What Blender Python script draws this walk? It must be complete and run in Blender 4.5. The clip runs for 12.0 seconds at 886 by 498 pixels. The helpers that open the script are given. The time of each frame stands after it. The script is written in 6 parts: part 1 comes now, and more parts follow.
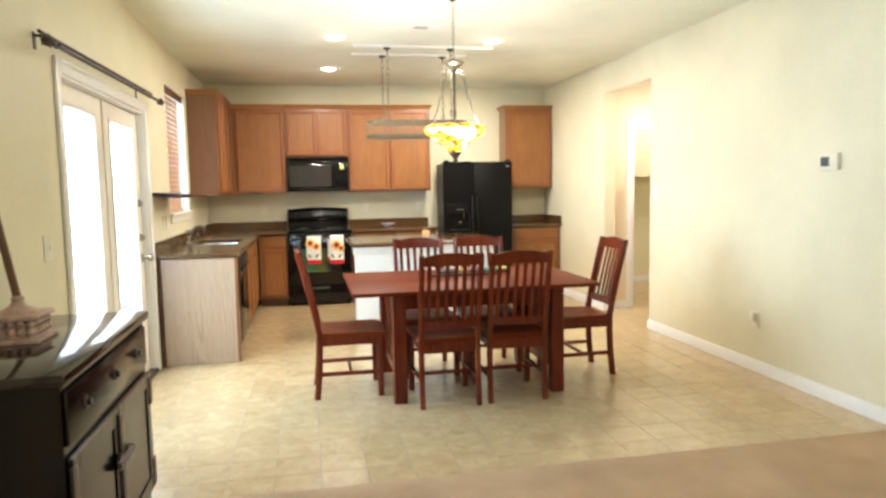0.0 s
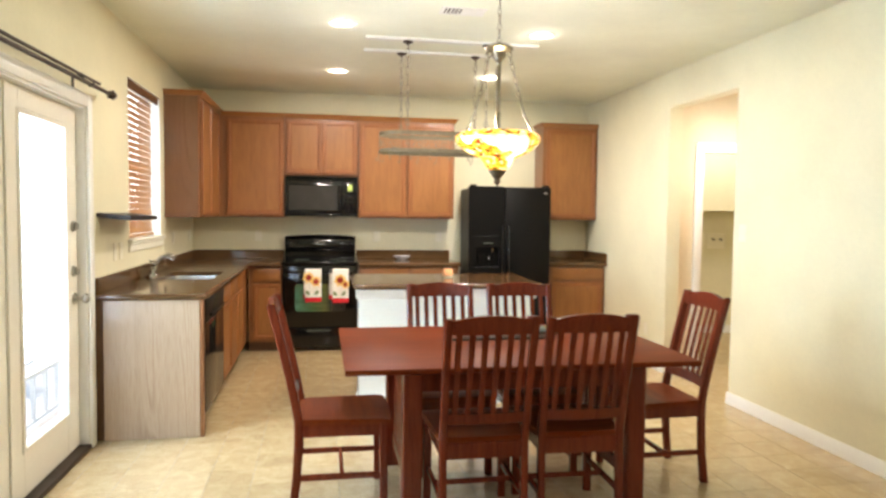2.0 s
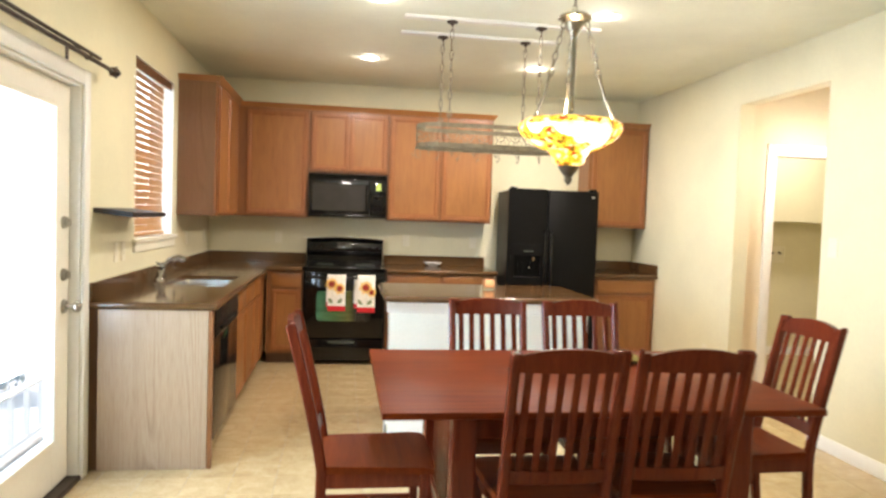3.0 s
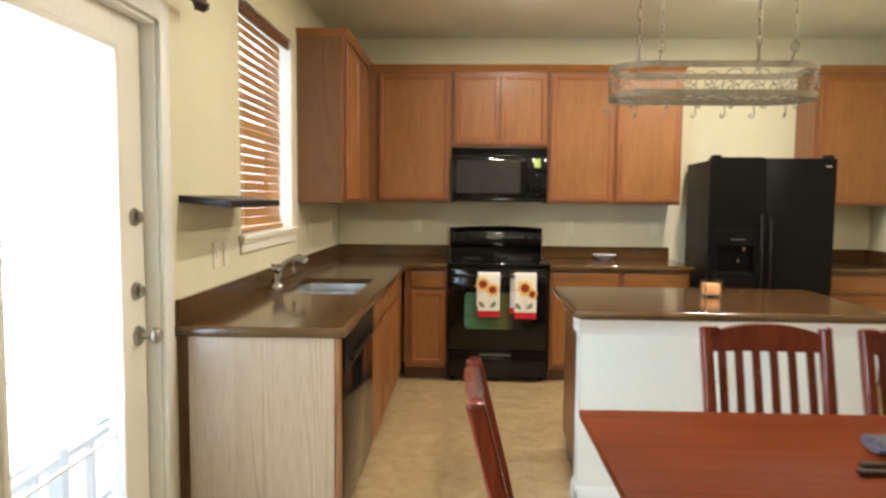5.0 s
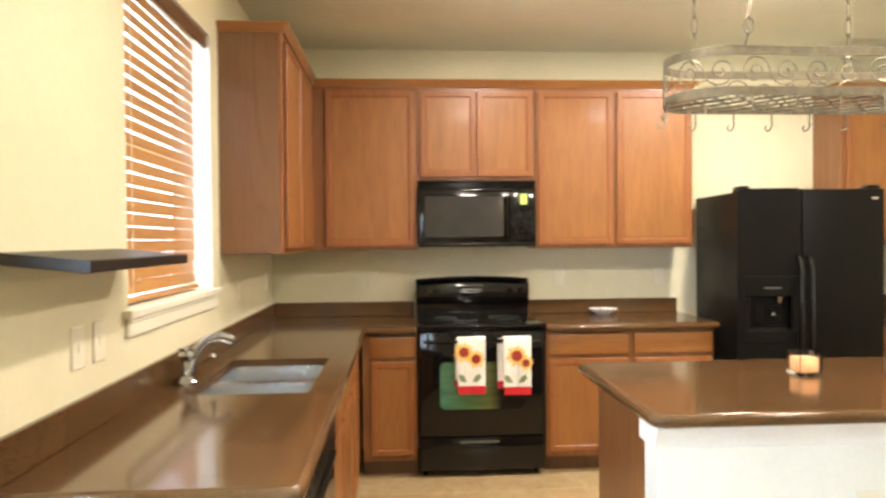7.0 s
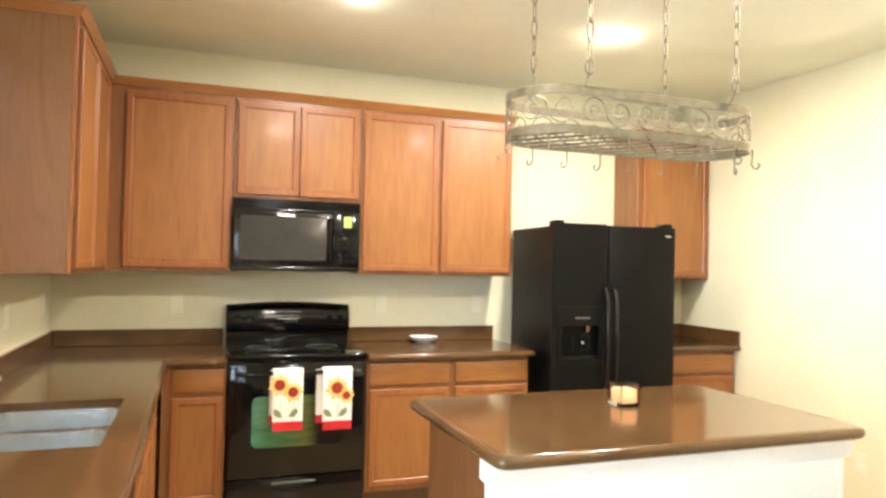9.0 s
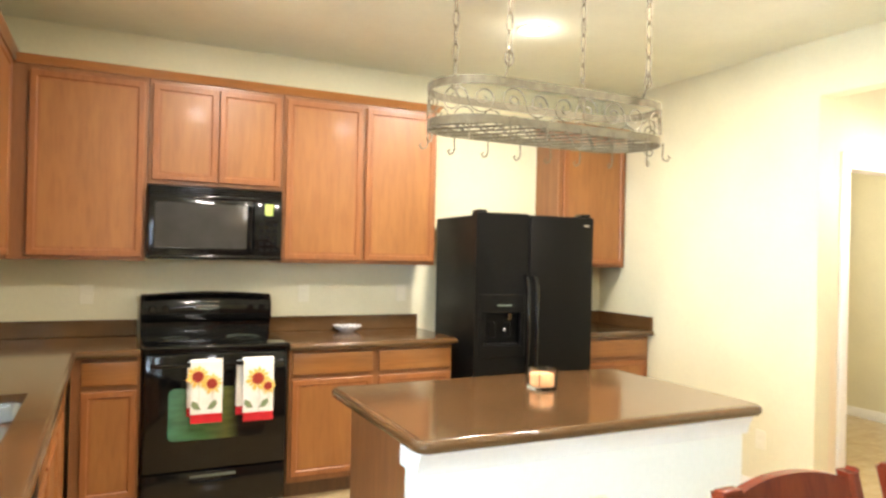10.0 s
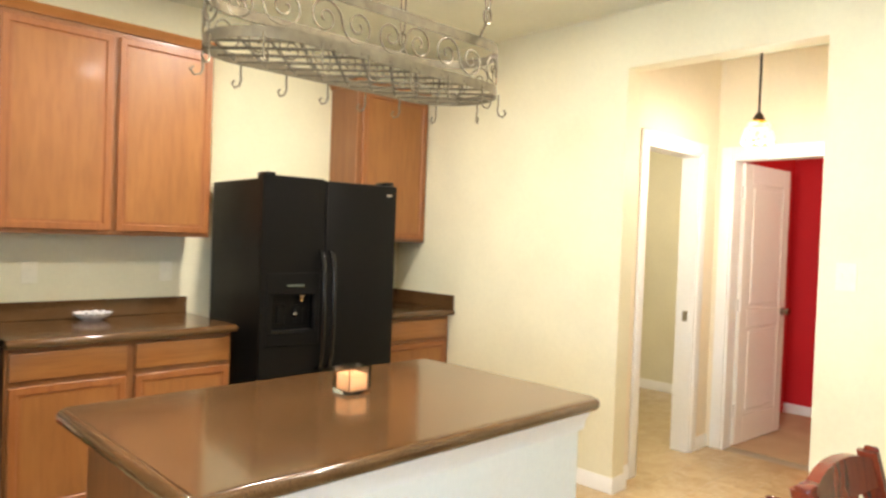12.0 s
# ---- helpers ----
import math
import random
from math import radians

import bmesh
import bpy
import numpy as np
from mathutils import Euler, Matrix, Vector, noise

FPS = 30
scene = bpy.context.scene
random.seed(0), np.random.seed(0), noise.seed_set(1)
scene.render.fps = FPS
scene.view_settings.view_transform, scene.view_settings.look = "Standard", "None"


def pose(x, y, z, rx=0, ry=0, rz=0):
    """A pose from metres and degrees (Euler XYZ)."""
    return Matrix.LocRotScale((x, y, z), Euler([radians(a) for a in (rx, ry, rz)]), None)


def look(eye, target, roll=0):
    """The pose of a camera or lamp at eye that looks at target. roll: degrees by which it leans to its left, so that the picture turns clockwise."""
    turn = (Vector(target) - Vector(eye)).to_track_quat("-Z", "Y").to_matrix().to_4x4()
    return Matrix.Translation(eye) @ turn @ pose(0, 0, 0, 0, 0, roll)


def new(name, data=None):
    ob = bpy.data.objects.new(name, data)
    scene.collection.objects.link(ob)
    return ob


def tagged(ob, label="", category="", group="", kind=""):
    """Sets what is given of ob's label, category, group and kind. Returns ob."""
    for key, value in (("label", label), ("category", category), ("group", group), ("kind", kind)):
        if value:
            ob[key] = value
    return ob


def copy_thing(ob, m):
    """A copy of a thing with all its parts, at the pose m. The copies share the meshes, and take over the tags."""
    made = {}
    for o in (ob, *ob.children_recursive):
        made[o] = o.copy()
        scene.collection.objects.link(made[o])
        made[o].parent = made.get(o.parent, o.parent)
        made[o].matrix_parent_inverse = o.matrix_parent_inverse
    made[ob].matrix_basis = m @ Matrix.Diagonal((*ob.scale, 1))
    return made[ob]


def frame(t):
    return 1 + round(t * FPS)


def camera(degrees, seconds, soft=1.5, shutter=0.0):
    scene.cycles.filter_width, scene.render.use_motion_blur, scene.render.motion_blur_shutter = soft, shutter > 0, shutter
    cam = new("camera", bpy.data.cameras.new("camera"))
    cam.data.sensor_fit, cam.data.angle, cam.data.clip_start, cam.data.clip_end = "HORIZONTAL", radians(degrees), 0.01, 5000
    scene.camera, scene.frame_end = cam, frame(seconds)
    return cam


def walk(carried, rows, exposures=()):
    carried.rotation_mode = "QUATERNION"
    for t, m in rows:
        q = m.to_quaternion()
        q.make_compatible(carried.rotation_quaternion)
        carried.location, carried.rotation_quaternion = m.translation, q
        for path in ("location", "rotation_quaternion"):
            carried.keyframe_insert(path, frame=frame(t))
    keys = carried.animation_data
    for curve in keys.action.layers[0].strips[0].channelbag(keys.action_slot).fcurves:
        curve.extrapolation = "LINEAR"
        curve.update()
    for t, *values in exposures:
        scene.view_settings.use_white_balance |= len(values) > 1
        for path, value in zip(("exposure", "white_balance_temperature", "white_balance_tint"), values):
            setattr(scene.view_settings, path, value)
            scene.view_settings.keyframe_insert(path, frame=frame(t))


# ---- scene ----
cam = camera(65.9, 12.0, 2.6, 0.5)
PATH = [
    (0, (0.226, -0.377, 1.419), (0.614, 1.577, 1.237), -1.1),
    (0.5, (0.302, -0.01, 1.418), (0.643, 1.953, 1.248), -0.6),
    (1, (0.302, 0.338, 1.414), (0.671, 2.298, 1.266), 0.3),
    (1.5, (0.323, 0.64, 1.43), (0.778, 2.584, 1.305), 0.3),
    (2, (0.39, 0.96, 1.437), (0.738, 2.927, 1.332), 0.7),
    (2.5, (0.378, 1.279, 1.436), (0.694, 3.252, 1.35), 1.6),
    (4.5, (0.173, 2.538, 1.404), (0.224, 4.532, 1.254), 1.2),
    (5, (0.135, 2.869, 1.411), (0.064, 4.863, 1.262), 0.5),
    (5.5, (0.035, 3.16, 1.421), (-0.05, 5.155, 1.319), 0.7),
    (6, (-0.035, 3.411, 1.421), (-0.039, 5.41, 1.355), -0.6),
    (6.5, (-0.048, 3.725, 1.426), (-0.07, 5.724, 1.375), -1.0),
    (7, (-0.11, 3.962, 1.431), (0.014, 5.958, 1.405), -0.5),
    (9, (-0.186, 4.153, 1.456), (0.49, 6.035, 1.496), 1.3),
    (9.5, (-0.18, 4.144, 1.454), (0.593, 5.988, 1.479), 1.5),
    (10, (-0.173, 4.134, 1.451), (0.7, 5.933, 1.465), 1.3),
    (10.5, (-0.169, 4.147, 1.445), (0.832, 5.879, 1.443), 0.8),
    (11, (-0.12, 4.241, 1.433), (1.022, 5.882, 1.407), 0.7),
    (11.5, (-0.012, 4.427, 1.443), (1.254, 5.975, 1.405), 1.4),
    (12, (0.062, 4.663, 1.437), (1.458, 6.095, 1.395), 2.1),
]
EXPOSURES = [(0, 0.02, 6700, 18), (1.5, -0.12, 6800, 18), (2.5, -0.1, 6800, 18), (4.5, -0.24, 6950, 17), (5.5, -0.66, 6950, 17), (6.0, -0.6, 6950, 17), (6.5, -0.23, 7050, 18), (7.0, 0.12, 7100, 19), (9.0, 0.46, 6750, 15), (10.0, 0.34, 6750, 15), (10.5, 0.24, 6850, 16), (12.0, -0.06, 6950, 17)]
walk(cam, [(t, look(eye, target, roll)) for t, eye, target, roll in PATH], EXPOSURES)

# ---- world, sun and large lights ----
world = bpy.data.worlds.new("world")
scene.world = world
world.use_nodes = True
wn = world.node_tree.nodes
sky = wn.new("ShaderNodeTexSky")
sky.sky_type, sky.sun_disc = "NISHITA", False
sky.sun_elevation, sky.sun_rotation = radians(68), radians(270)
wn["Background"].inputs["Strength"].default_value = 0.15
world.node_tree.links.new(sky.outputs[0], wn["Background"].inputs["Color"])


def lamp(name, kind, energy, colour, m, **values):
    data = bpy.data.lights.new(name, kind)
    data.energy, data.color = energy, colour
    if "size" in values:
        data.shape, data.size, data.size_y = "RECTANGLE", values["size"][0], values["size"][1]
    if "disk" in values:
        data.shape, data.size = "DISK", values["disk"]
    if "radius" in values:
        data.shadow_soft_size = values["radius"]
    if "spread" in values:
        data.spread = radians(values["spread"])
    if "angle" in values:
        data.angle = radians(values["angle"])
    ob = new(name, data)
    ob.matrix_world = m
    return ob


WARM, DAY = (1.0, 0.955, 0.86), (0.64, 0.83, 1.0)
CEIL = 2.735
DOWNLIGHTS = [(0.522, 5.79, 32), (1.95, 5.80, 36), (0.526, 7.40, 25), (1.955, 7.40, 47)]
lamp("sun", "SUN", 5.0, (1.0, 0.95, 0.86), look((-4.04, 0.3, 10), (0, 0, 0)), angle=0.5)
lamp("door_daylight", "AREA", 105, DAY, look((-1.115, 4.38, 1.325), (2.0, 4.38, 1.325)), size=(1.83, 1.37))
lamp("door_sky", "AREA", 115, (0.46, 0.73, 1.0), look((-1.36, 4.38, 1.40), (1.64, 4.38, 0.50)), size=(2.3, 1.37))
lamp("window_daylight", "AREA", 34, DAY, look((-1.16, 6.695, 1.80), (2.0, 6.695, 1.80)), size=(0.99, 1.17))
# Weak bluish lamp added as a haze over the railing behind the lower panes.
lamp("door_low_daylight", "AREA", 1.1, (0.46, 0.73, 1.0), look((-1.115, 4.38, 0.46), (2.0, 4.38, 0.46)), size=(1.83, 0.36))
for lx, ly, watts in DOWNLIGHTS:
    # Extra point light below each flush lens, added to brighten ceiling and wall tops.
    lamp("downlight_bulb", "POINT", 0.055 * watts, WARM, pose(lx, ly, CEIL - 0.05), radius=0.03)
    lamp("downlight_lamp", "AREA", 0.95 * watts, WARM, look((lx, ly, CEIL - 0.02), (lx, ly + 0.0001, 0)), disk=0.13, spread=180)
lamp("chandelier_lamp", "POINT", 41, WARM, pose(1.27, 4.37, 1.82), radius=0.07)
lamp("pendant_lamp", "POINT", 29, (1.0, 0.92, 0.80), pose(4.12, 6.25, 1.95), radius=0.05)
# Unseen fills added to light the laundry and red room, without fixtures.
lamp("laundry_lamp", "AREA", 27, WARM, look((4.9, 7.7, CEIL - 0.03), (4.9, 7.7001, 0)), disk=0.3)
lamp("red_room_lamp", "AREA", 12, (1.0, 0.86, 0.7), look((5.6, 5.6, CEIL - 0.03), (5.6, 5.6001, 0)), disk=0.3)
# Unseen fill added to brighten carpet, floor and chair backs; no fixture stands here.
lamp("living_room_lamp", "AREA", 62, (0.90, 0.95, 1.0), look((1.2, -1.2, CEIL - 0.03), (1.2, -1.1999, 0)), disk=0.5)


# ---- materials ----
def shader(name, rough=0.5, metal=0.0, coat=0.0, spec=0.5):
    m = bpy.data.materials.new(name)
    m.use_nodes = True
    b = m.node_tree.nodes["Principled BSDF"]
    b.inputs["Roughness"].default_value = rough
    b.inputs["Metallic"].default_value = metal
    b.inputs["Coat Weight"].default_value = coat
    b.inputs["Coat Roughness"].default_value = 0.12
    b.inputs["Specular IOR Level"].default_value = spec
    return m, m.node_tree.nodes, m.node_tree.links, b


def coords(n, l, stretch=(1, 1, 1), by_object=True):
    """Object coordinates in metres, moved by a random step for each object."""
    tc, mp = n.new("ShaderNodeTexCoord"), n.new("ShaderNodeMapping")
    l.new(tc.outputs["Object"], mp.inputs["Vector"])
    mp.inputs["Scale"].default_value = stretch
    if by_object:
        info, mul = n.new("ShaderNodeObjectInfo"), n.new("ShaderNodeMath")
        mul.operation = "MULTIPLY"
        mul.inputs[1].default_value = 37.0
        l.new(info.outputs["Random"], mul.inputs[0])
        l.new(mul.outputs[0], mp.inputs["Location"])
    return mp.outputs["Vector"]


def noise_tex(n, l, vec, scale, detail=4.0, rough=0.55, distort=0.0):
    t = n.new("ShaderNodeTexNoise")
    t.inputs["Scale"].default_value, t.inputs["Detail"].default_value = scale, detail
    t.inputs["Roughness"].default_value, t.inputs["Distortion"].default_value = rough, distort
    l.new(vec, t.inputs["Vector"])
    return t.outputs["Fac"]


def ramp(n, l, fac, stops):
    r = n.new("ShaderNodeValToRGB")
    while len(r.color_ramp.elements) < len(stops):
        r.color_ramp.elements.new(0.5)
    for e, (p, c) in zip(r.color_ramp.elements, stops):
        e.position, e.color = p, (*c, 1)
    l.new(fac, r.inputs["Fac"])
    return r.outputs["Color"]


def mixed(n, l, kind, fac, a, b):
    x = n.new("ShaderNodeMix")
    x.data_type, x.blend_type = "RGBA", kind
    for sock, v in ((x.inputs["Factor"], fac), (x.inputs["A"], a), (x.inputs["B"], b)):
        if isinstance(v, (int, float)):
            sock.default_value = v
        elif isinstance(v, tuple):
            sock.default_value = (*v, 1)
        else:
            l.new(v, sock)
    return x.outputs["Result"]


def bumped(n, l, b, height, strength, distance=0.002):
    u = n.new("ShaderNodeBump")
    u.inputs["Strength"].default_value, u.inputs["Distance"].default_value = strength, distance
    l.new(height, u.inputs["Height"])
    l.new(u.outputs["Normal"], b.inputs["Normal"])


def scaled(c, k):
    return tuple(min(1.0, v * k) for v in c)


def paint(name, colour, rough=0.55, var=0.06, bump=0.15, bscale=160, spec=0.35):
    """Rolled paint: faint broad stains and an orange-peel relief."""
    m, n, l, b = shader(name, rough, spec=spec)
    v = coords(n, l)
    big = ramp(n, l, noise_tex(n, l, v, 1.3, 3), [(0.3, scaled(colour, 1 - var)), (0.7, scaled(colour, 1 + var))])
    fine = ramp(n, l, noise_tex(n, l, v, 45, 2), [(0.3, (0.96, 0.96, 0.96)), (0.7, (1, 1, 1))])
    l.new(mixed(n, l, "MULTIPLY", 1.0, big, fine), b.inputs["Base Color"])
    bumped(n, l, b, noise_tex(n, l, v, bscale, 2), bump, 0.0015)
    return m


def wood(name, dark, light, grain=(30, 30, 1.6), rough=0.38, coat=0.25, vary=0.14, bump=0.12, spec=0.5):
    """Stained wood with long grain, fine pores and broad tone changes; grain is low along the fibres."""
    m, n, l, b = shader(name, rough, coat=coat, spec=spec)
    v = coords(n, l, grain)
    long_ = noise_tex(n, l, v, 1.0, 5, 0.6, 1.2)
    pores = noise_tex(n, l, coords(n, l, tuple(g * 6 for g in grain)), 1.0, 2, 0.5)
    mid = tuple((p + q) / 2 for p, q in zip(dark, light))
    c = ramp(n, l, long_, [(0.28, dark), (0.5, mid), (0.72, light)])
    c = mixed(n, l, "MULTIPLY", 0.32, c, ramp(n, l, pores, [(0.35, (0.62, 0.58, 0.55)), (0.55, (1, 1, 1))]))
    broad = noise_tex(n, l, coords(n, l), 2.2, 2)
    c = mixed(n, l, "MULTIPLY", 1.0, c, ramp(n, l, broad, [(0.25, scaled((1, 1, 1), 1 - vary)), (0.75, (1, 1, 1))]))
    l.new(c, b.inputs["Base Color"])
    bumped(n, l, b, pores, bump, 0.0008)
    return m


def cathedral(name, dark, light):
    """Flat-sawn oak veneer: arched growth rings over fine pores."""
    m, n, l, b = shader(name, 0.26, coat=0.6)
    b.inputs["Coat Roughness"].default_value = 0.2
    v = coords(n, l, (5.6, 5.6, 0.40), by_object=False)
    field = noise_tex(n, l, v, 1.0, 1, 0.4, 0.7)
    mul, fold = n.new("ShaderNodeMath"), n.new("ShaderNodeMath")
    mul.operation, fold.operation = "MULTIPLY", "PINGPONG"
    mul.inputs[1].default_value, fold.inputs[1].default_value = 15.0, 0.5
    l.new(field, mul.inputs[0])
    l.new(mul.outputs[0], fold.inputs[0])
    mid = tuple((p + q) / 2 for p, q in zip(dark, light))
    c = ramp(n, l, fold.outputs[0], [(0.0, dark), (0.12, mid), (0.26, light), (0.5, tuple(p * 0.3 + q * 0.7 for p, q in zip(mid, light)))])
    straight = ramp(n, l, noise_tex(n, l, coords(n, l, (38, 38, 0.9), by_object=False), 1.0, 4, 0.6), [(0.3, mid), (0.7, light)])
    columns = ramp(n, l, noise_tex(n, l, coords(n, l, (3.4, 3.4, 0.12), by_object=False), 1.0, 1), [(0.50, (0, 0, 0)), (0.57, (1, 1, 1))])
    c = mixed(n, l, "MIX", columns, straight, c)
    pores = noise_tex(n, l, coords(n, l, (170, 170, 9), by_object=False), 1.0, 2)
    c = mixed(n, l, "MULTIPLY", 0.45, c, ramp(n, l, pores, [(0.35, (0.76, 0.72, 0.68)), (0.55, (1, 1, 1))]))
    l.new(c, b.inputs["Base Color"])
    bumped(n, l, b, pores, 0.12, 0.0008)
    return m


def plain(name, colour, rough=0.4, metal=0.0, var=0.08, scale=25, coat=0.0, bump=0.0, spec=0.5, smudge=0.1):
    """A made surface with slight tone changes and uneven gloss."""
    m, n, l, b = shader(name, rough, metal, coat, spec)
    v = coords(n, l)
    f = noise_tex(n, l, v, scale, 4)
    l.new(ramp(n, l, f, [(0.3, scaled(colour, 1 - var)), (0.7, scaled(colour, 1 + var))]), b.inputs["Base Color"])
    g = n.new("ShaderNodeMapRange")
    l.new(noise_tex(n, l, v, 6, 4), g.inputs["Value"])
    g.inputs["To Min"].default_value, g.inputs["To Max"].default_value = max(0.02, rough - smudge), min(1, rough + smudge)
    l.new(g.outputs["Result"], b.inputs["Roughness"])
    if bump:
        bumped(n, l, b, noise_tex(n, l, v, scale * 6, 2), bump, 0.001)
    return m


def glass(name, colour=(1, 1, 1), rough=0.0):
    m, n, l, b = shader(name, rough)
    b.inputs["Base Color"].default_value = (*colour, 1)
    b.inputs["Transmission Weight"].default_value = 1.0
    b.inputs["IOR"].default_value = 1.45
    return m


def glow(name, colour, strength):
    m, n, l, b = shader(name, 0.4)
    b.inputs["Base Color"].default_value = (*colour, 1)
    b.inputs["Emission Color"].default_value = (*colour, 1)
    b.inputs["Emission Strength"].default_value = strength
    return m


def speckled(name, base, speck, rough=0.2):
    """Brown laminate with fine dark and light specks under a gloss."""
    m, n, l, b = shader(name, rough, coat=0.25)
    v = coords(n, l, by_object=False)
    c = ramp(n, l, noise_tex(n, l, v, 5, 5), [(0.3, scaled(base, 0.82)), (0.7, scaled(base, 1.18))])
    s = ramp(n, l, noise_tex(n, l, v, 260, 2), [(0.36, (0.45, 0.42, 0.4)), (0.46, (1, 1, 1)), (0.66, (1, 1, 1)), (0.74, speck)])
    l.new(mixed(n, l, "MULTIPLY", 0.8, c, s), b.inputs["Base Color"])
    b.inputs["Coat Roughness"].default_value = 0.06
    return m


def vinyl_tile(name):
    m, n, l, b = shader(name, 0.24, coat=0.25)
    v = coords(n, l)
    blotch = noise_tex(n, l, v, 9, 5, 0.6, 0.8)
    c = ramp(n, l, blotch, [(0.25, (0.43, 0.300, 0.155)), (0.5, (0.515, 0.382, 0.205)), (0.78, (0.605, 0.480, 0.285))])
    grit = ramp(n, l, noise_tex(n, l, v, 90, 3), [(0.3, (0.86, 0.84, 0.8)), (0.6, (1, 1, 1))])
    c = mixed(n, l, "MULTIPLY", 1.0, c, grit)
    info = n.new("ShaderNodeObjectInfo")
    c = mixed(n, l, "MULTIPLY", 1.0, c, ramp(n, l, info.outputs["Random"], [(0.0, (0.90, 0.89, 0.87)), (1.0, (1, 1, 1))]))
    l.new(c, b.inputs["Base Color"])
    bumped(n, l, b, noise_tex(n, l, v, 60, 3), 0.12, 0.001)
    return m


def carpet_mat(name):
    m, n, l, b = shader(name, 0.95, spec=0.1)
    v = coords(n, l, by_object=False)
    c = ramp(n, l, noise_tex(n, l, v, 3, 4), [(0.3, (0.47, 0.32, 0.19)), (0.7, (0.58, 0.41, 0.255))])
    tuft = noise_tex(n, l, v, 420, 3)
    c = mixed(n, l, "MULTIPLY", 1.0, c, ramp(n, l, tuft, [(0.3, (0.7, 0.68, 0.65)), (0.65, (1, 1, 1))]))
    l.new(c, b.inputs["Base Color"])
    bumped(n, l, b, tuft, 0.8, 0.004)
    return m


def art_glass(name, strength, low, cover=0.45):
    """Leaded glass lit from inside: pale panels, amber and red flowers, dark came lines."""
    m, n, l, b = shader(name, 0.25)
    v = coords(n, l, by_object=False)
    cell = n.new("ShaderNodeTexVoronoi")
    cell.inputs["Scale"].default_value = 52
    l.new(v, cell.inputs["Vector"])
    sep = n.new("ShaderNodeSeparateColor")
    l.new(cell.outputs["Color"], sep.inputs[0])
    c = ramp(n, l, sep.outputs[0], [(0.0, (0.75, 0.56, 0.22)), (0.22, (0.62, 0.38, 0.04)), (0.45, (0.50, 0.28, 0.018)), (0.62, (0.36, 0.25, 0.015)), (0.78, (0.14, 0.07, 0.008)), (0.93, (0.38, 0.035, 0.008))])
    c.node.color_ramp.interpolation = "CONSTANT"
    edge = n.new("ShaderNodeTexVoronoi")
    edge.feature = "DISTANCE_TO_EDGE"
    edge.inputs["Scale"].default_value = 52
    l.new(v, edge.inputs["Vector"])
    lead = ramp(n, l, edge.outputs["Distance"], [(0.0, (0.10, 0.06, 0.02)), (0.055, (1, 1, 1))])
    where = ramp(n, l, noise_tex(n, l, v, 7.5, 1), [(cover, (0, 0, 0)), (cover + 0.03, (1, 1, 1))])
    gate, xyz, rim = n.new("ShaderNodeMath"), n.new("ShaderNodeSeparateXYZ"), n.new("ShaderNodeMapRange")
    l.new(v, xyz.inputs[0])
    l.new(xyz.outputs["Z"], rim.inputs["Value"])
    rim.inputs["From Min"].default_value, rim.inputs["From Max"].default_value = low, low + 0.012
    gate.operation = "MAXIMUM"
    l.new(where, gate.inputs[0])
    l.new(rim.outputs["Result"], gate.inputs[1])
    pale = ramp(n, l, sep.outputs[1], [(0.0, (1.0, 0.86, 0.52)), (0.55, (1.0, 0.92, 0.70)), (0.8, (1.0, 0.76, 0.30))])
    pale.node.color_ramp.interpolation = "CONSTANT"
    c = mixed(n, l, "MIX", gate.outputs[0], pale, c)
    c = mixed(n, l, "MULTIPLY", 1.0, c, lead)
    l.new(c, b.inputs["Base Color"])
    l.new(c, b.inputs["Emission Color"])
    b.inputs["Emission Strength"].default_value = strength
    return m


def sunflower_cloth(name):
    m, n, l, b = shader(name, 0.9, spec=0.1)
    v = coords(n, l, by_object=False)
    weave = noise_tex(n, l, v, 500, 2)
    c = ramp(n, l, noise_tex(n, l, v, 12, 3), [(0.3, (0.80, 0.77, 0.68)), (0.7, (0.90, 0.87, 0.79))])
    l.new(c, b.inputs["Base Color"])
    bumped(n, l, b, weave, 0.4, 0.001)
    return m


def oven_window(name):
    """Dark oven glass; a green reflection, fading to one side, is painted into its colour."""
    m, n, l, b = shader(name, 0.08, coat=0.4)
    tc, sep = n.new("ShaderNodeTexCoord"), n.new("ShaderNodeSeparateXYZ")
    l.new(tc.outputs["Generated"], sep.inputs[0])
    c = ramp(n, l, sep.outputs["X"], [(0.0, (0.045, 0.21, 0.13)), (0.35, (0.07, 0.22, 0.07)), (0.58, (0.13, 0.15, 0.04)), (0.72, (0.02, 0.02, 0.018)), (1.0, (0.012, 0.012, 0.012))])
    streak = ramp(n, l, noise_tex(n, l, coords(n, l, (3, 3, 14)), 2.0, 3), [(0.3, (0.6, 0.6, 0.6)), (0.7, (1, 1, 1))])
    l.new(mixed(n, l, "MULTIPLY", 1.0, c, streak), b.inputs["Base Color"])
    return m


